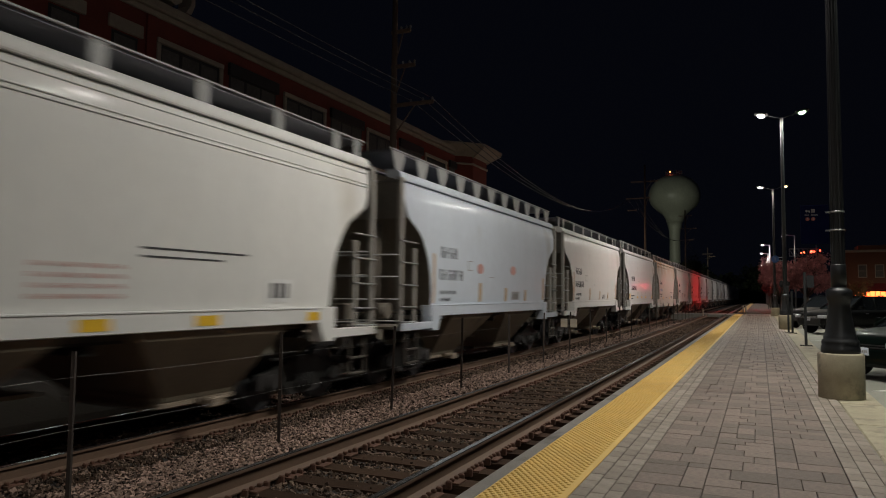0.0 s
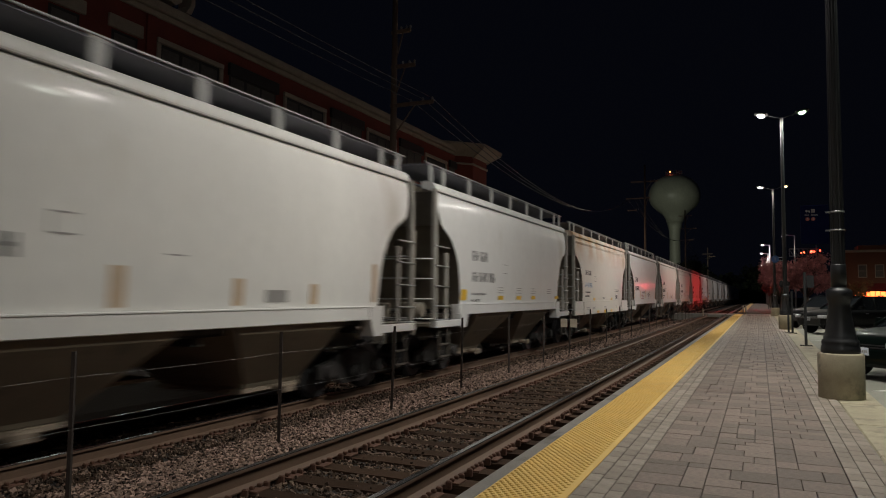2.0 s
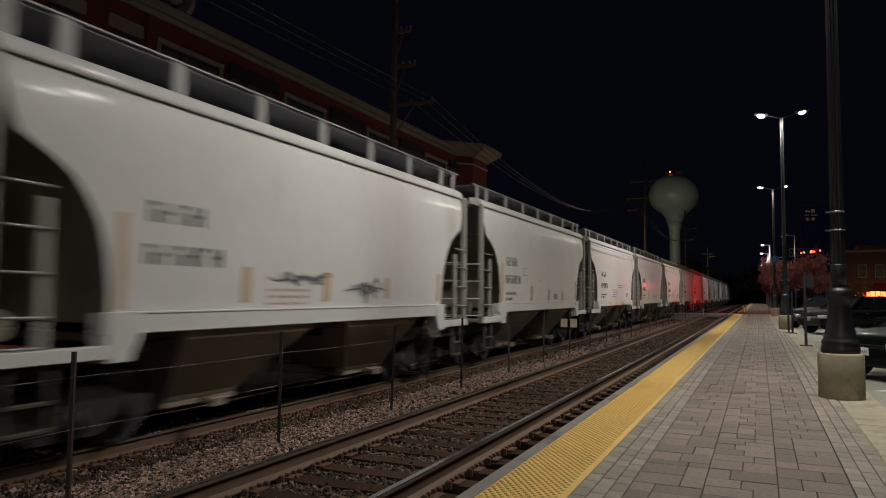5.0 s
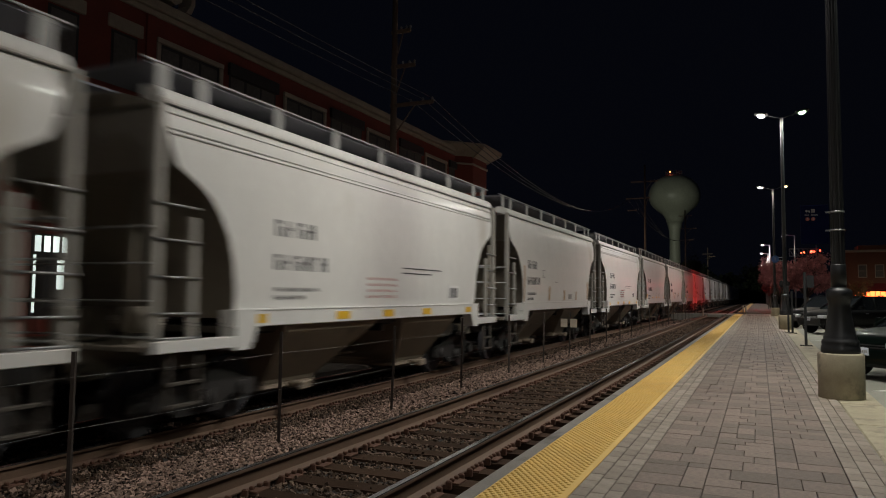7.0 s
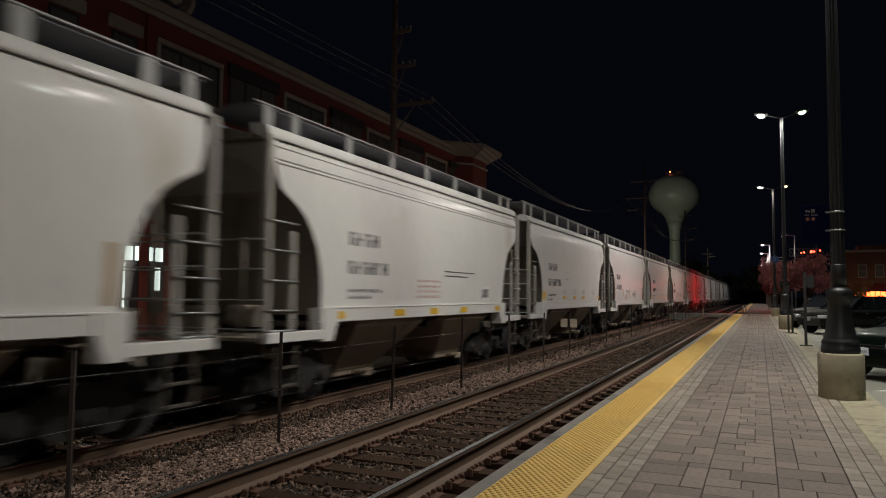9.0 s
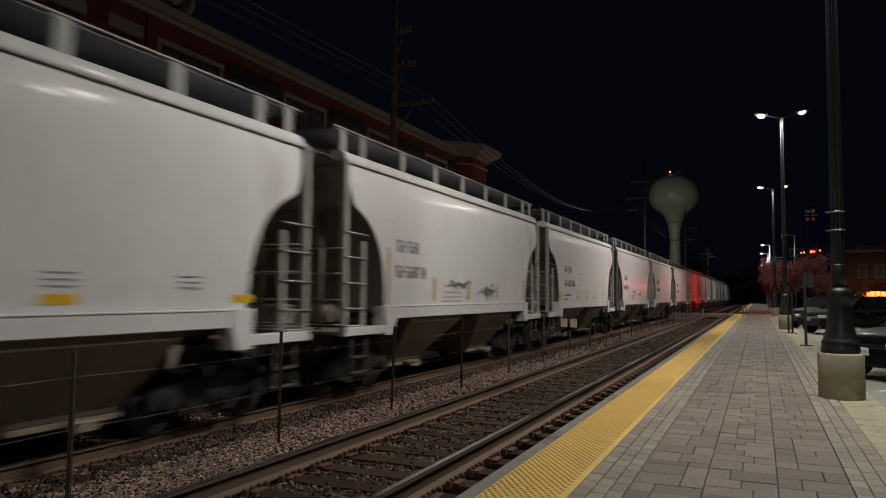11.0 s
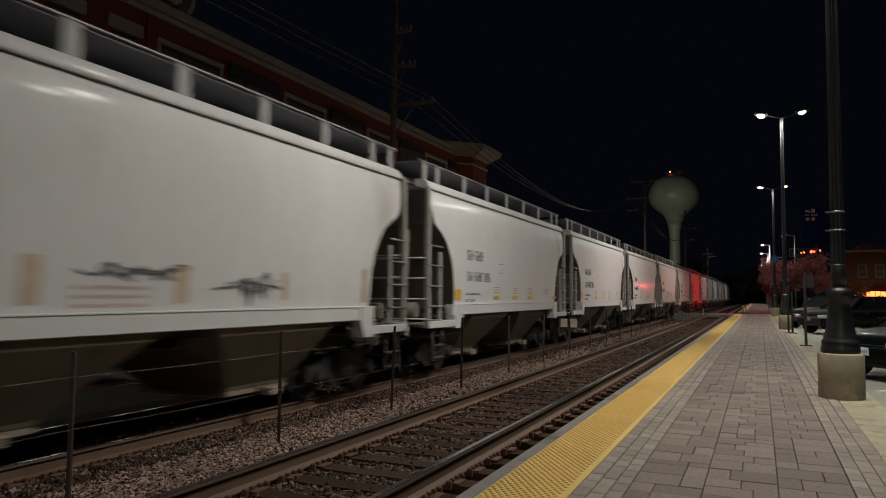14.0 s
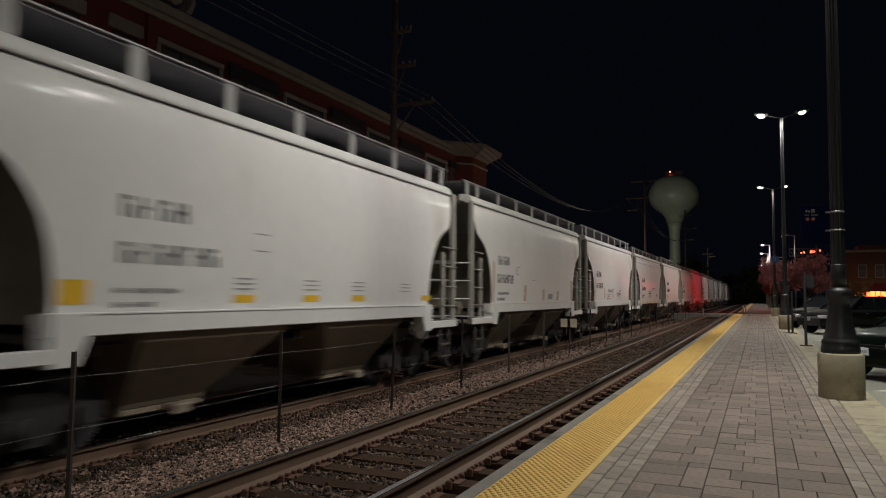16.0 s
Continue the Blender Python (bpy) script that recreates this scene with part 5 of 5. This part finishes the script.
def tree(x, y, z, height, spread, material, label, seed, leaves, size, category="tree", group=""):
    rnd = random.Random(seed)
    tr = thing("tree", label, category, group, at=pose(x, y, z))
    bm = B()
    fork = height * 0.30
    tube(bm, (0, 0, 0), (0.05, 0.02, fork), spread * 0.045, spread * 0.032, n=8)
    ends = []
    for i in range(9):
        a = 2 * math.pi * i / 9 + rnd.uniform(-0.3, 0.3)
        r = spread * rnd.uniform(0.25, 0.62)
        m = Vector((r * 0.55 * math.cos(a), r * 0.55 * math.sin(a), fork + (height - fork) * rnd.uniform(0.2, 0.4)))
        e = Vector((r * 1.25 * math.cos(a), r * 1.25 * math.sin(a), fork + (height - fork) * rnd.uniform(0.35, 0.92)))
        tube(bm, (0.05, 0.02, fork - 0.1), m, spread * 0.022, spread * 0.015, n=6)
        tube(bm, m, e, spread * 0.015, spread * 0.006, n=5)
        ends += [(*e, spread * rnd.uniform(0.16, 0.30)), (*m.lerp(e, 0.5), spread * rnd.uniform(0.15, 0.28))]
        for _ in range(3):
            k = m.lerp(e, rnd.uniform(0.3, 0.9)) + Vector((rnd.uniform(-1, 1), rnd.uniform(-1, 1), rnd.uniform(-0.4, 0.7))) * spread * 0.26
            tube(bm, m.lerp(e, 0.4), k, spread * 0.008, spread * 0.003, n=4)
            ends.append((*k, spread * rnd.uniform(0.10, 0.22)))
    part("trunk", bm, M_BARK, tr, "dark bark trunk and limbs")
    leafage("crown", ends, leaves, size, material, tr, seed)
    return tr


tree(1.9, 78.0, -0.2, 5.5, 3.2, M_BLOSSOM, "pink blossoming street tree beside the crossing", 11, 13000, 0.085)
tree(4.4, 81.0, -0.2, 6.0, 4.1, M_BLOSSOM, "pink blossoming street tree near the shops", 12, 15000, 0.085)
tree(1.6, 86.0, -0.2, 4.2, 2.2, M_BLOSSOM, "small pink blossoming tree past the crossing", 14, 3000, 0.085)
tree(9.3, 86.0, -0.2, 3.6, 2.2, M_SHRUB, "small autumn-brown tree before the shop front", 13, 2600, 0.08)
rs = random.Random(9)
cen = [(rs.uniform(-60, 6), rs.uniform(262, 300), rs.uniform(-2, 11) * (0.75 + 0.25 * math.sin(i * 1.7)), rs.uniform(2.5, 5.0)) for i in range(150)]
tagged(leafage("distant_woods", cen, 26000, 0.55, M_DARKLEAF, None, 21), "dark distant woods at the end of the line", "woods", kind="stuff")
cen = [(rs.uniform(-15.5, -12.0), rs.uniform(150, 200), rs.uniform(-0.5, 9) , rs.uniform(1.0, 2.2)) for i in range(46)]
tagged(leafage("lineside_bushes", cen, 9000, 0.22, M_DARKLEAF, None, 22), "dark lineside bushes and scrub behind the train", "bushes", kind="stuff")

# ------------------------------------------------------------------ shop building past the lot
shop = thing("shop_building", "two-storey brick shop building with a red-lit shop window", "building")
M_SHOPBRICK = mat("tan_red_brick", (0.20, 0.085, 0.05), 0.9, scale=0.6, fine=10, bump=0.3, bump_scale=14, dist=0.03)
bm = B()
box(bm, 8.5, 24.0, 90.0, 104.0, GROUND_Z, 6.65)
box(bm, 10.1, 13.0, 90.6, 94.0, 6.65, 7.3)
part("wall", bm, M_SHOPBRICK, shop)
part("parapet", box(B(), 8.35, 24.1, 89.85, 90.15, 6.50, 6.78, 0.03), M_STONE, shop)
for k in range(6):
    x = 10.05 + 1.62 * k
    w = part("window", box(B(), x - 0.08, x + 0.80, 89.95, 90.02, 3.70, 5.15), M_STONE, shop, "pale framed upper window")
    part("pane", box(B(), x, x + 0.72, 89.93, 89.948, 3.80, 4.42), M_GLASSD, w)
    part("pane", box(B(), x, x + 0.72, 89.93, 89.948, 4.47, 5.06), M_GLASSD, w)
M_RED_SHOP = glow("red_shop_light", (1.0, 0.13, 0.03), 6.0)
w = part("shop_window", box(B(), 9.5, 12.6, 89.93, 90.02, 0.4, 2.34), M_FRAME, shop)
rnd = random.Random(2)
for k in range(6):
    x = 9.58 + k * 0.50
    part("lit_pane", box(B(), x, x + 0.44, 89.905, 89.925, 1.32 + rnd.uniform(0, 0.18), 2.02 + rnd.uniform(0, 0.20)), M_RED_SHOP, w, "glowing red shop window pane")
    # dark blocks stand for silhouettes of cars and a tree before the window
    for j in range(2):
        a, c = x + rnd.uniform(-0.1, 0.30), 1.15
        part("window_display", box(B(), a, a + rnd.uniform(0.10, 0.2), 89.86, 89.90, c, c + rnd.uniform(0.25, 0.62), 0.01), M_FRAME, w, "dark block standing for a silhouette before the shop window")
bm = B()
prism(bm, [(89.0, 2.35), (89.98, 3.1), (89.98, 2.35)], "x", 9.3, 17.0)
part("awning", bm, mat("red_canvas", (0.20, 0.02, 0.02), 0.8, bump=0.1), shop, "dark red canvas awning")
data = bpy.data.lights.new("shop_light", "AREA")
data.energy, data.color, data.size, data.size_y, data.shape = 90.0, (1.0, 0.16, 0.04), 3.0, 0.8, "RECTANGLE"
new("shop_light", data).matrix_world = look((11.0, 89.6, 1.8), (9.0, 80.0, 0.8))

# first the town street lamp past the crossing, then unseen ones added as fill
M_STREET = glow("street_lamp_lens", (1.0, 0.93, 0.80), 9.0)
for x, y, h in ((4.6, 110.0, 10.9), (16.5, 79.0, 8.5), (-15.5, 132.0, 7.5), (-15.5, 84.0, 7.0), (-14.5, 66.0, 7.5), (-13.6, 46.0, 5.2), (-14.0, 24.0, 5.2), (-14.0, 6.0, 5.2)):
    sl = thing("street_lamp", "slim grey street lamp with one glowing head, most added unseen", "street lamp", "street lamps of the town", at=pose(x, y, GROUND_Z))
    bm = B()
    lathe(bm, [(0.12, 0.0), (0.07, h)], 10)
    tube(bm, (0, 0, h - 0.05), (-1.2, 0, h + 0.15), 0.04, n=6)
    part("column", bm, M_GALV, sl)
    hd = part("lamp_head", box(B(), -1.6, -1.1, -0.14, 0.14, h + 0.10, h + 0.20, 0.03), M_GALV, sl)
    part("lens", box(B(), -1.59, -1.11, -0.13, 0.13, h - 0.16, h + 0.097, 0.05), M_STREET, hd, "glowing lens")
    lamp_light(x - 1.35, y, GROUND_Z + h - 0.24, (1.0, 0.88, 0.70), 170.0 if x < 0 else 500.0 if x < 10 else 900.0)
    # extra point lights at unseen lamps brighten the poles and the turret eave
    if x < 0 and y > 40:
        spill_light(x - 1.35, y, GROUND_Z + h - 0.30, (1.0, 0.80, 0.62), 130.0 if y < 60 else 420.0)

# single-armed lamps beyond the crossing
for y in (100.0, 120.0, 140.0, 162.0):
    sl = thing("street_lamp", "slim dark street lamp with one bright head beyond the crossing", "street lamp", "street lamps beyond the crossing", at=pose(1.29, y, GROUND_Z))
    bm = B()
    lathe(bm, [(0.12, 0.0), (0.075, 9.0)], 10)
    tube(bm, (0, 0, 8.9), (-0.7, 0, 9.05), 0.045, n=6)
    part("column", bm, M_BRACKET, sl)
    hd = part("lamp_head", box(B(), -1.15, -0.55, -0.16, 0.16, 9.02, 9.12, 0.03), M_BLACK, sl)
    part("lens", box(B(), -0.98, -0.74, -0.12, 0.12, 8.94, 9.017, 0.03), LAMP_GLOW["white"], hd, "glowing lens")
    lamp_light(0.4, y, GROUND_Z + 8.84, WHITE_LAMP, 950.0)

# unseen floodlights added to brighten the water tower
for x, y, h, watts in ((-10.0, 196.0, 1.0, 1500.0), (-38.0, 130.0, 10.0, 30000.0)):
    fl = thing("floodlight", "unseen steel floodlight added to light up the water tower", "floodlight", "floodlights of the water tower", at=pose(x, y, GROUND_Z))
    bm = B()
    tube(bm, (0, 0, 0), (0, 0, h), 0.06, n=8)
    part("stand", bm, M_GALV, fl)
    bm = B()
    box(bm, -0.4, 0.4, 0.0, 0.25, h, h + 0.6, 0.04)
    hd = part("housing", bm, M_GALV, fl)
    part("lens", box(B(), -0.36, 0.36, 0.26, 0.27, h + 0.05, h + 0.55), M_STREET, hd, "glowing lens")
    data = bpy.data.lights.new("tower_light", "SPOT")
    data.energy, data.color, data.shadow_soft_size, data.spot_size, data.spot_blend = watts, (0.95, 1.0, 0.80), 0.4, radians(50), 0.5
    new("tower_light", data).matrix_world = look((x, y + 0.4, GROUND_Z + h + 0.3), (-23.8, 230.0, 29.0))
# ------------------------------------------------------------------ ties and fastenings
def tie_mesh(seed):
    rnd = random.Random(seed)
    bm = B()
    box(bm, -1.30, 1.30, -0.115, 0.115, -0.17, 0.0)
    bmesh.ops.subdivide_edges(bm, edges=[e for e in bm.edges if abs(e.verts[0].co.x - e.verts[1].co.x) > 1], cuts=6)
    for v in bm.verts:
        v.co += Vector((0, rnd.uniform(-0.008, 0.008), rnd.uniform(-0.008, 0.004)))
    return bm


def fastening_mesh():
    """Tie plate with spike heads and an anchor on both sides of the rail."""
    bm = B()
    box(bm, -0.19, 0.19, -0.095, 0.095, 0.0, 0.018, 0.004)
    for x in (-0.105, 0.105):
        for y in (-0.05, 0.055):
            box(bm, x - 0.022, x + 0.022, y - 0.02, y + 0.02, 0.018, 0.052, 0.008)
    # drive-on anchors gripping the rail's foot beside the tie
    for y in (-0.150, 0.150):
        box(bm, -0.10, 0.10, y - 0.016, y + 0.016, -0.035, 0.012, 0.005)
        for x in (-0.112, 0.112):
            box(bm, x - 0.028, x + 0.028, y - 0.026, y + 0.026, -0.035, 0.052, 0.012)
    return bm


rnd = random.Random(17)
ties = [finish("tie_tmp", tie_mesh(i), M_TIE) for i in range(5)]
fast = finish("fastening_tmp", fastening_mesh(), M_SPIKE)
STEP = 0.52
for tr, c, top, count, start in ((near_track, NEAR_TRACK, NEAR_RAIL_Z - 0.203, 140, -14.0), (far_track, FAR_TRACK, FAR_RAIL_Z - 0.203, 90, -12.6)):
    for i in range(count):
        y = start + STEP * i
        shared(rnd.choice(ties), "tie", tr, pose(c + rnd.uniform(-0.04, 0.04), y + rnd.uniform(-0.03, 0.03), top + rnd.uniform(-0.006, 0.004), 0, 0, rnd.uniform(-1.2, 1.2)))
        for s in (-0.7525, 0.7525):
            shared(fast, "tie_plate", tr, pose(c + s, y, top + 0.003, 0, 0, 180 if rnd.random() < 0.5 else 0))
    bm = B()
    y = start + STEP * count
    while y < 170:
        box(bm, c - 1.3, c + 1.3, y - 0.115, y + 0.115, top - 0.17, top)
        y += STEP
    tagged(part("far_ties", bm, M_TIE, tr), kind="stuff")
for o in ties + [fast]:
    bpy.data.objects.remove(o)


# ------------------------------------------------------------------ ballast stones
def stones(name, boxes, seed, material, label):
    """boxes: x0, x1, y0, y1, stones per square metre, size, height of the bed by x."""
    rs = np.random.RandomState(seed)
    bm = B()
    bmesh.ops.create_cube(bm, size=1.35)
    bmesh.ops.triangulate(bm, faces=bm.faces[:])
    base = np.array([v.co[:] for v in bm.verts])
    tri = np.array([[v.index for v in f.verts] for f in bm.faces])
    bm.free()
    allv, allf, k0 = [], [], 0
    for x0, x1, y0, y1, dens, size, bed in boxes:
        n = int((x1 - x0) * (y1 - y0) * dens)
        x, y = rs.uniform(x0, x1, n), rs.uniform(y0, y1, n)
        s = size * (0.55 + 0.9 * rs.rand(n) ** 1.6)
        z = np.interp(x, [b[0] for b in bed], [b[1] for b in bed]) + s * 0.22 * rs.uniform(-0.5, 1.0, n)
        v = base[None] * rs.uniform(0.5, 1.25, (n, 8, 1)) * (s[:, None, None] * 0.5)
        v *= rs.uniform(0.65, 1.2, (n, 1, 3))
        a = rs.uniform(0, 2 * np.pi, n)
        ca, sa = np.cos(a)[:, None], np.sin(a)[:, None]
        vx, vy = v[:, :, 0] * ca - v[:, :, 1] * sa, v[:, :, 0] * sa + v[:, :, 1] * ca
        t = rs.uniform(-0.7, 0.7, n)[:, None]
        vz = v[:, :, 2] * np.cos(t) + vx * np.sin(t)
        vx = vx * np.cos(t) - v[:, :, 2] * np.sin(t)
        allv.append(np.stack([vx + x[:, None], vy + y[:, None], vz + z[:, None]], 2).reshape(-1, 3))
        allf.append((tri[None] + (np.arange(n) * 8)[:, None, None] + k0).reshape(-1, 3))
        k0 += n * 8
    v, f = np.concatenate(allv), np.concatenate(allf)
    me = bpy.data.meshes.new(name)
    me.vertices.add(len(v))
    me.vertices.foreach_set("co", v.astype(np.float32).ravel())
    me.loops.add(f.size)
    me.loops.foreach_set("vertex_index", f.astype(np.int32).ravel())
    me.polygons.add(len(f))
    me.polygons.foreach_set("loop_start", np.arange(0, f.size, 3, dtype=np.int32))
    me.polygons.foreach_set("use_smooth", np.zeros(len(f), dtype=bool))
    me.update(calc_edges=True)
    me.materials.append(material)
    return tagged(new(name, me), label, "ballast", kind="stuff")


SHOULDER = [(-7.3, -0.566), (-6.9, -0.560), (-6.45, -0.565), (-5.95, -0.49), (-5.3, -0.33), (-4.9, -0.285), (-4.2, -0.285)]
CRIB = [(-5, -0.312), (-2, -0.312)]
LOW = [(-11, -0.595), (-6, -0.595)]
near_boxes = [(-6.62, -4.78, 2.6, 9.0, 1900, 0.044, SHOULDER), (-6.62, -4.78, 9.0, 20.0, 1050, 0.050, SHOULDER), (-6.62, -4.78, 20.0, 60.0, 190, 0.080, SHOULDER)]
crib_boxes = [(-7.26, -6.62, 2.6, 20.0, 420, 0.042, SHOULDER), (-7.26, -6.62, 20.0, 60.0, 90, 0.075, SHOULDER)]
near_boxes.append((-6.75, -4.78, -13.0, 2.6, 250, 0.06, SHOULDER))
i = -30
while i < 110:
    y = 1.6 + STEP * i
    d, sz = (300, 0.055) if y < 2 else (800, 0.050) if y < 14 else ((330, 0.065) if y < 26 else (150, 0.085))
    crib_boxes.append((-4.95, -2.84, y + 0.10, y + STEP - 0.10, d, sz, CRIB))
    crib_boxes.append((-2.66, -2.14, y + 0.08, y + STEP - 0.08, d * 0.4, sz, [(-3, -0.41), (-2, -0.42)]))
    crib_boxes.append((-4.80, -2.84, y - 0.12, y + 0.12, 18, 0.036, [(-5, -0.272), (-2, -0.272)]))
    i += 1
near_boxes.append((-9.6, -6.75, 4.0, 16.0, 140, 0.065, LOW))
stones("crib_stones", crib_boxes, 32, M_CRIB, "dirty dark brown crushed stone packed between the ties")
stones("ballast_stones", near_boxes, 31, M_BALLAST, "loose brown-grey crushed stone ballast between the ties")

# ------------------------------------------------------------------ tactile domes
bm = B()
y = -13.8
verts, faces, row = [], [], 0
while y < 60:
    row += 1
    for k in range(9):
        x, r0, r1, h = -1.95 + 0.030 + 0.0605 * k + (0.030 if row % 2 else 0.0), 0.021, 0.013, 0.009
        b = len(verts)
        for r, z in ((r0, 0.002), (r1, 0.002 + h)):
            for q in range(6):
                verts.append((x + r * math.cos(q * math.pi / 3), y + r * math.sin(q * math.pi / 3), z))
        for q in range(6):
            faces.append((b + q, b + (q + 1) % 6, b + 6 + (q + 1) % 6, b + 6 + q))
        faces.append(tuple(b + 6 + q for q in range(6)))
    y += 0.046
tagged(mesh_from("tactile_domes", verts, faces, M_YELLOW, platform, "raised yellow domes"), kind="stuff")


# ------------------------------------------------------------------ platform pavers
def block(bm_or_none, w, d):
    bm = B()
    e = 0.005
    lo = [bm.verts.new(p) for p in ((0, 0, -0.03), (w, 0, -0.03), (w, d, -0.03), (0, d, -0.03))]
    mi = [bm.verts.new((v.co.x, v.co.y, -0.004)) for v in lo]
    up = [bm.verts.new(p) for p in ((e, e, 0), (w - e, e, 0), (w - e, d - e, 0), (e, d - e, 0))]
    for a, b in ((lo, mi), (mi, up)):
        for i in range(4):
            bm.faces.new((a[i], a[(i + 1) % 4], b[(i + 1) % 4], b[i]))
    bm.faces.new(up)
    return bm


rnd = random.Random(41)
MOD, GAP = 0.1785, 0.0065
field, bands = [], []
for col in range(3):
    x0 = -0.963 + col * 3 * MOD
    y = -13.9 - rnd.uniform(0, 0.1)
    while y < PLATFORM_END - 0.2:
        d = rnd.choice((MOD * 1.5, MOD * 2, MOD * 2, MOD * 1.5, MOD))
        x = x0
        for k in rnd.choice(((2, 1), (1, 2), (1, 1, 1), (1.5, 1.5), (2, 1), (1, 2), (1.5, 1.5))):
            field.append((x, y, k, d))
            x += k * MOD
        y += d
for x0 in (-1.333, 0.646):
    for c in range(3):
        y = -13.9 + (c % 2) * 0.12
        while y < PLATFORM_END - 0.25:
            bands.append((x0 + c * 0.1233, y, 0.1233, 0.235))
            y += 0.235
kinds = {}


def lay(pieces, name, near_mat, far_mat, limit):
    pieces.sort(key=lambda q: q[1] if q[1] > 2 else 200 - q[1])
    verts, faces = [], []
    for i, (x, y, k, d) in enumerate(pieces):
        w = (k * MOD if k >= 1 else k) - GAP
        z = rnd.uniform(-0.003, 0.002)
        if i < limit:
            key = (name, round(w, 3), round(d, 3))
            if key not in kinds:
                kinds[key] = finish(name, block(None, w, d - GAP), near_mat)
            shared(kinds[key], name, platform, pose(x, y, z, rnd.uniform(-0.25, 0.25), rnd.uniform(-0.25, 0.25), 0))
        else:
            b, e, dd = len(verts), 0.005, d - GAP
            verts += [(x, y, -0.03), (x + w, y, -0.03), (x + w, y + dd, -0.03), (x, y + dd, -0.03),
                      (x + e, y + e, z), (x + w - e, y + e, z), (x + w - e, y + dd - e, z), (x + e, y + dd - e, z)]
            faces += [(b, b + 1, b + 5, b + 4), (b + 1, b + 2, b + 6, b + 5), (b + 2, b + 3, b + 7, b + 6), (b + 3, b, b + 4, b + 7), (b + 4, b + 5, b + 6, b + 7)]
    tagged(mesh_from(name + "_rest", verts, faces, far_mat, platform), kind="stuff")


lay(field, "paver", M_PAVER, M_PAVER_FAR, 300)
lay(bands, "band_paver", M_BAND, M_BAND_FAR, 300)
for o in kinds.values():
    bpy.data.objects.remove(o)
# ------------------------------------------------------------------ motion
def run(t):
    """How far the train has rolled: its pace varies very slightly."""
    return 12.05 * t - 0.018 * t * t - 0.42 * math.sin(math.pi * t / 16) ** 2


def motions():
    """The train rolls towards the viewer, its wheels turning."""
    for k, car in enumerate(TRAIN):
        walk(car, [(float(t), pose(FAR_TRACK, CAR_STARTS[k] - run(t), FAR_RAIL_Z)) for t in range(17)])
    wheels = [o for car in TRAIN for o in car.children_recursive if o.name.startswith("wheelset")]
    first = wheels[0]
    walk(first, [(i / FPS, pose(0, 0, 0, math.degrees(run(i / FPS) / 0.457))) for i in range(16 * FPS + 1)])
    for w in wheels[1:]:
        w.rotation_mode = "QUATERNION"
        w.animation_data_create()
        w.animation_data.action = first.animation_data.action
        w.animation_data.action_slot = first.animation_data.action_slot


motions()
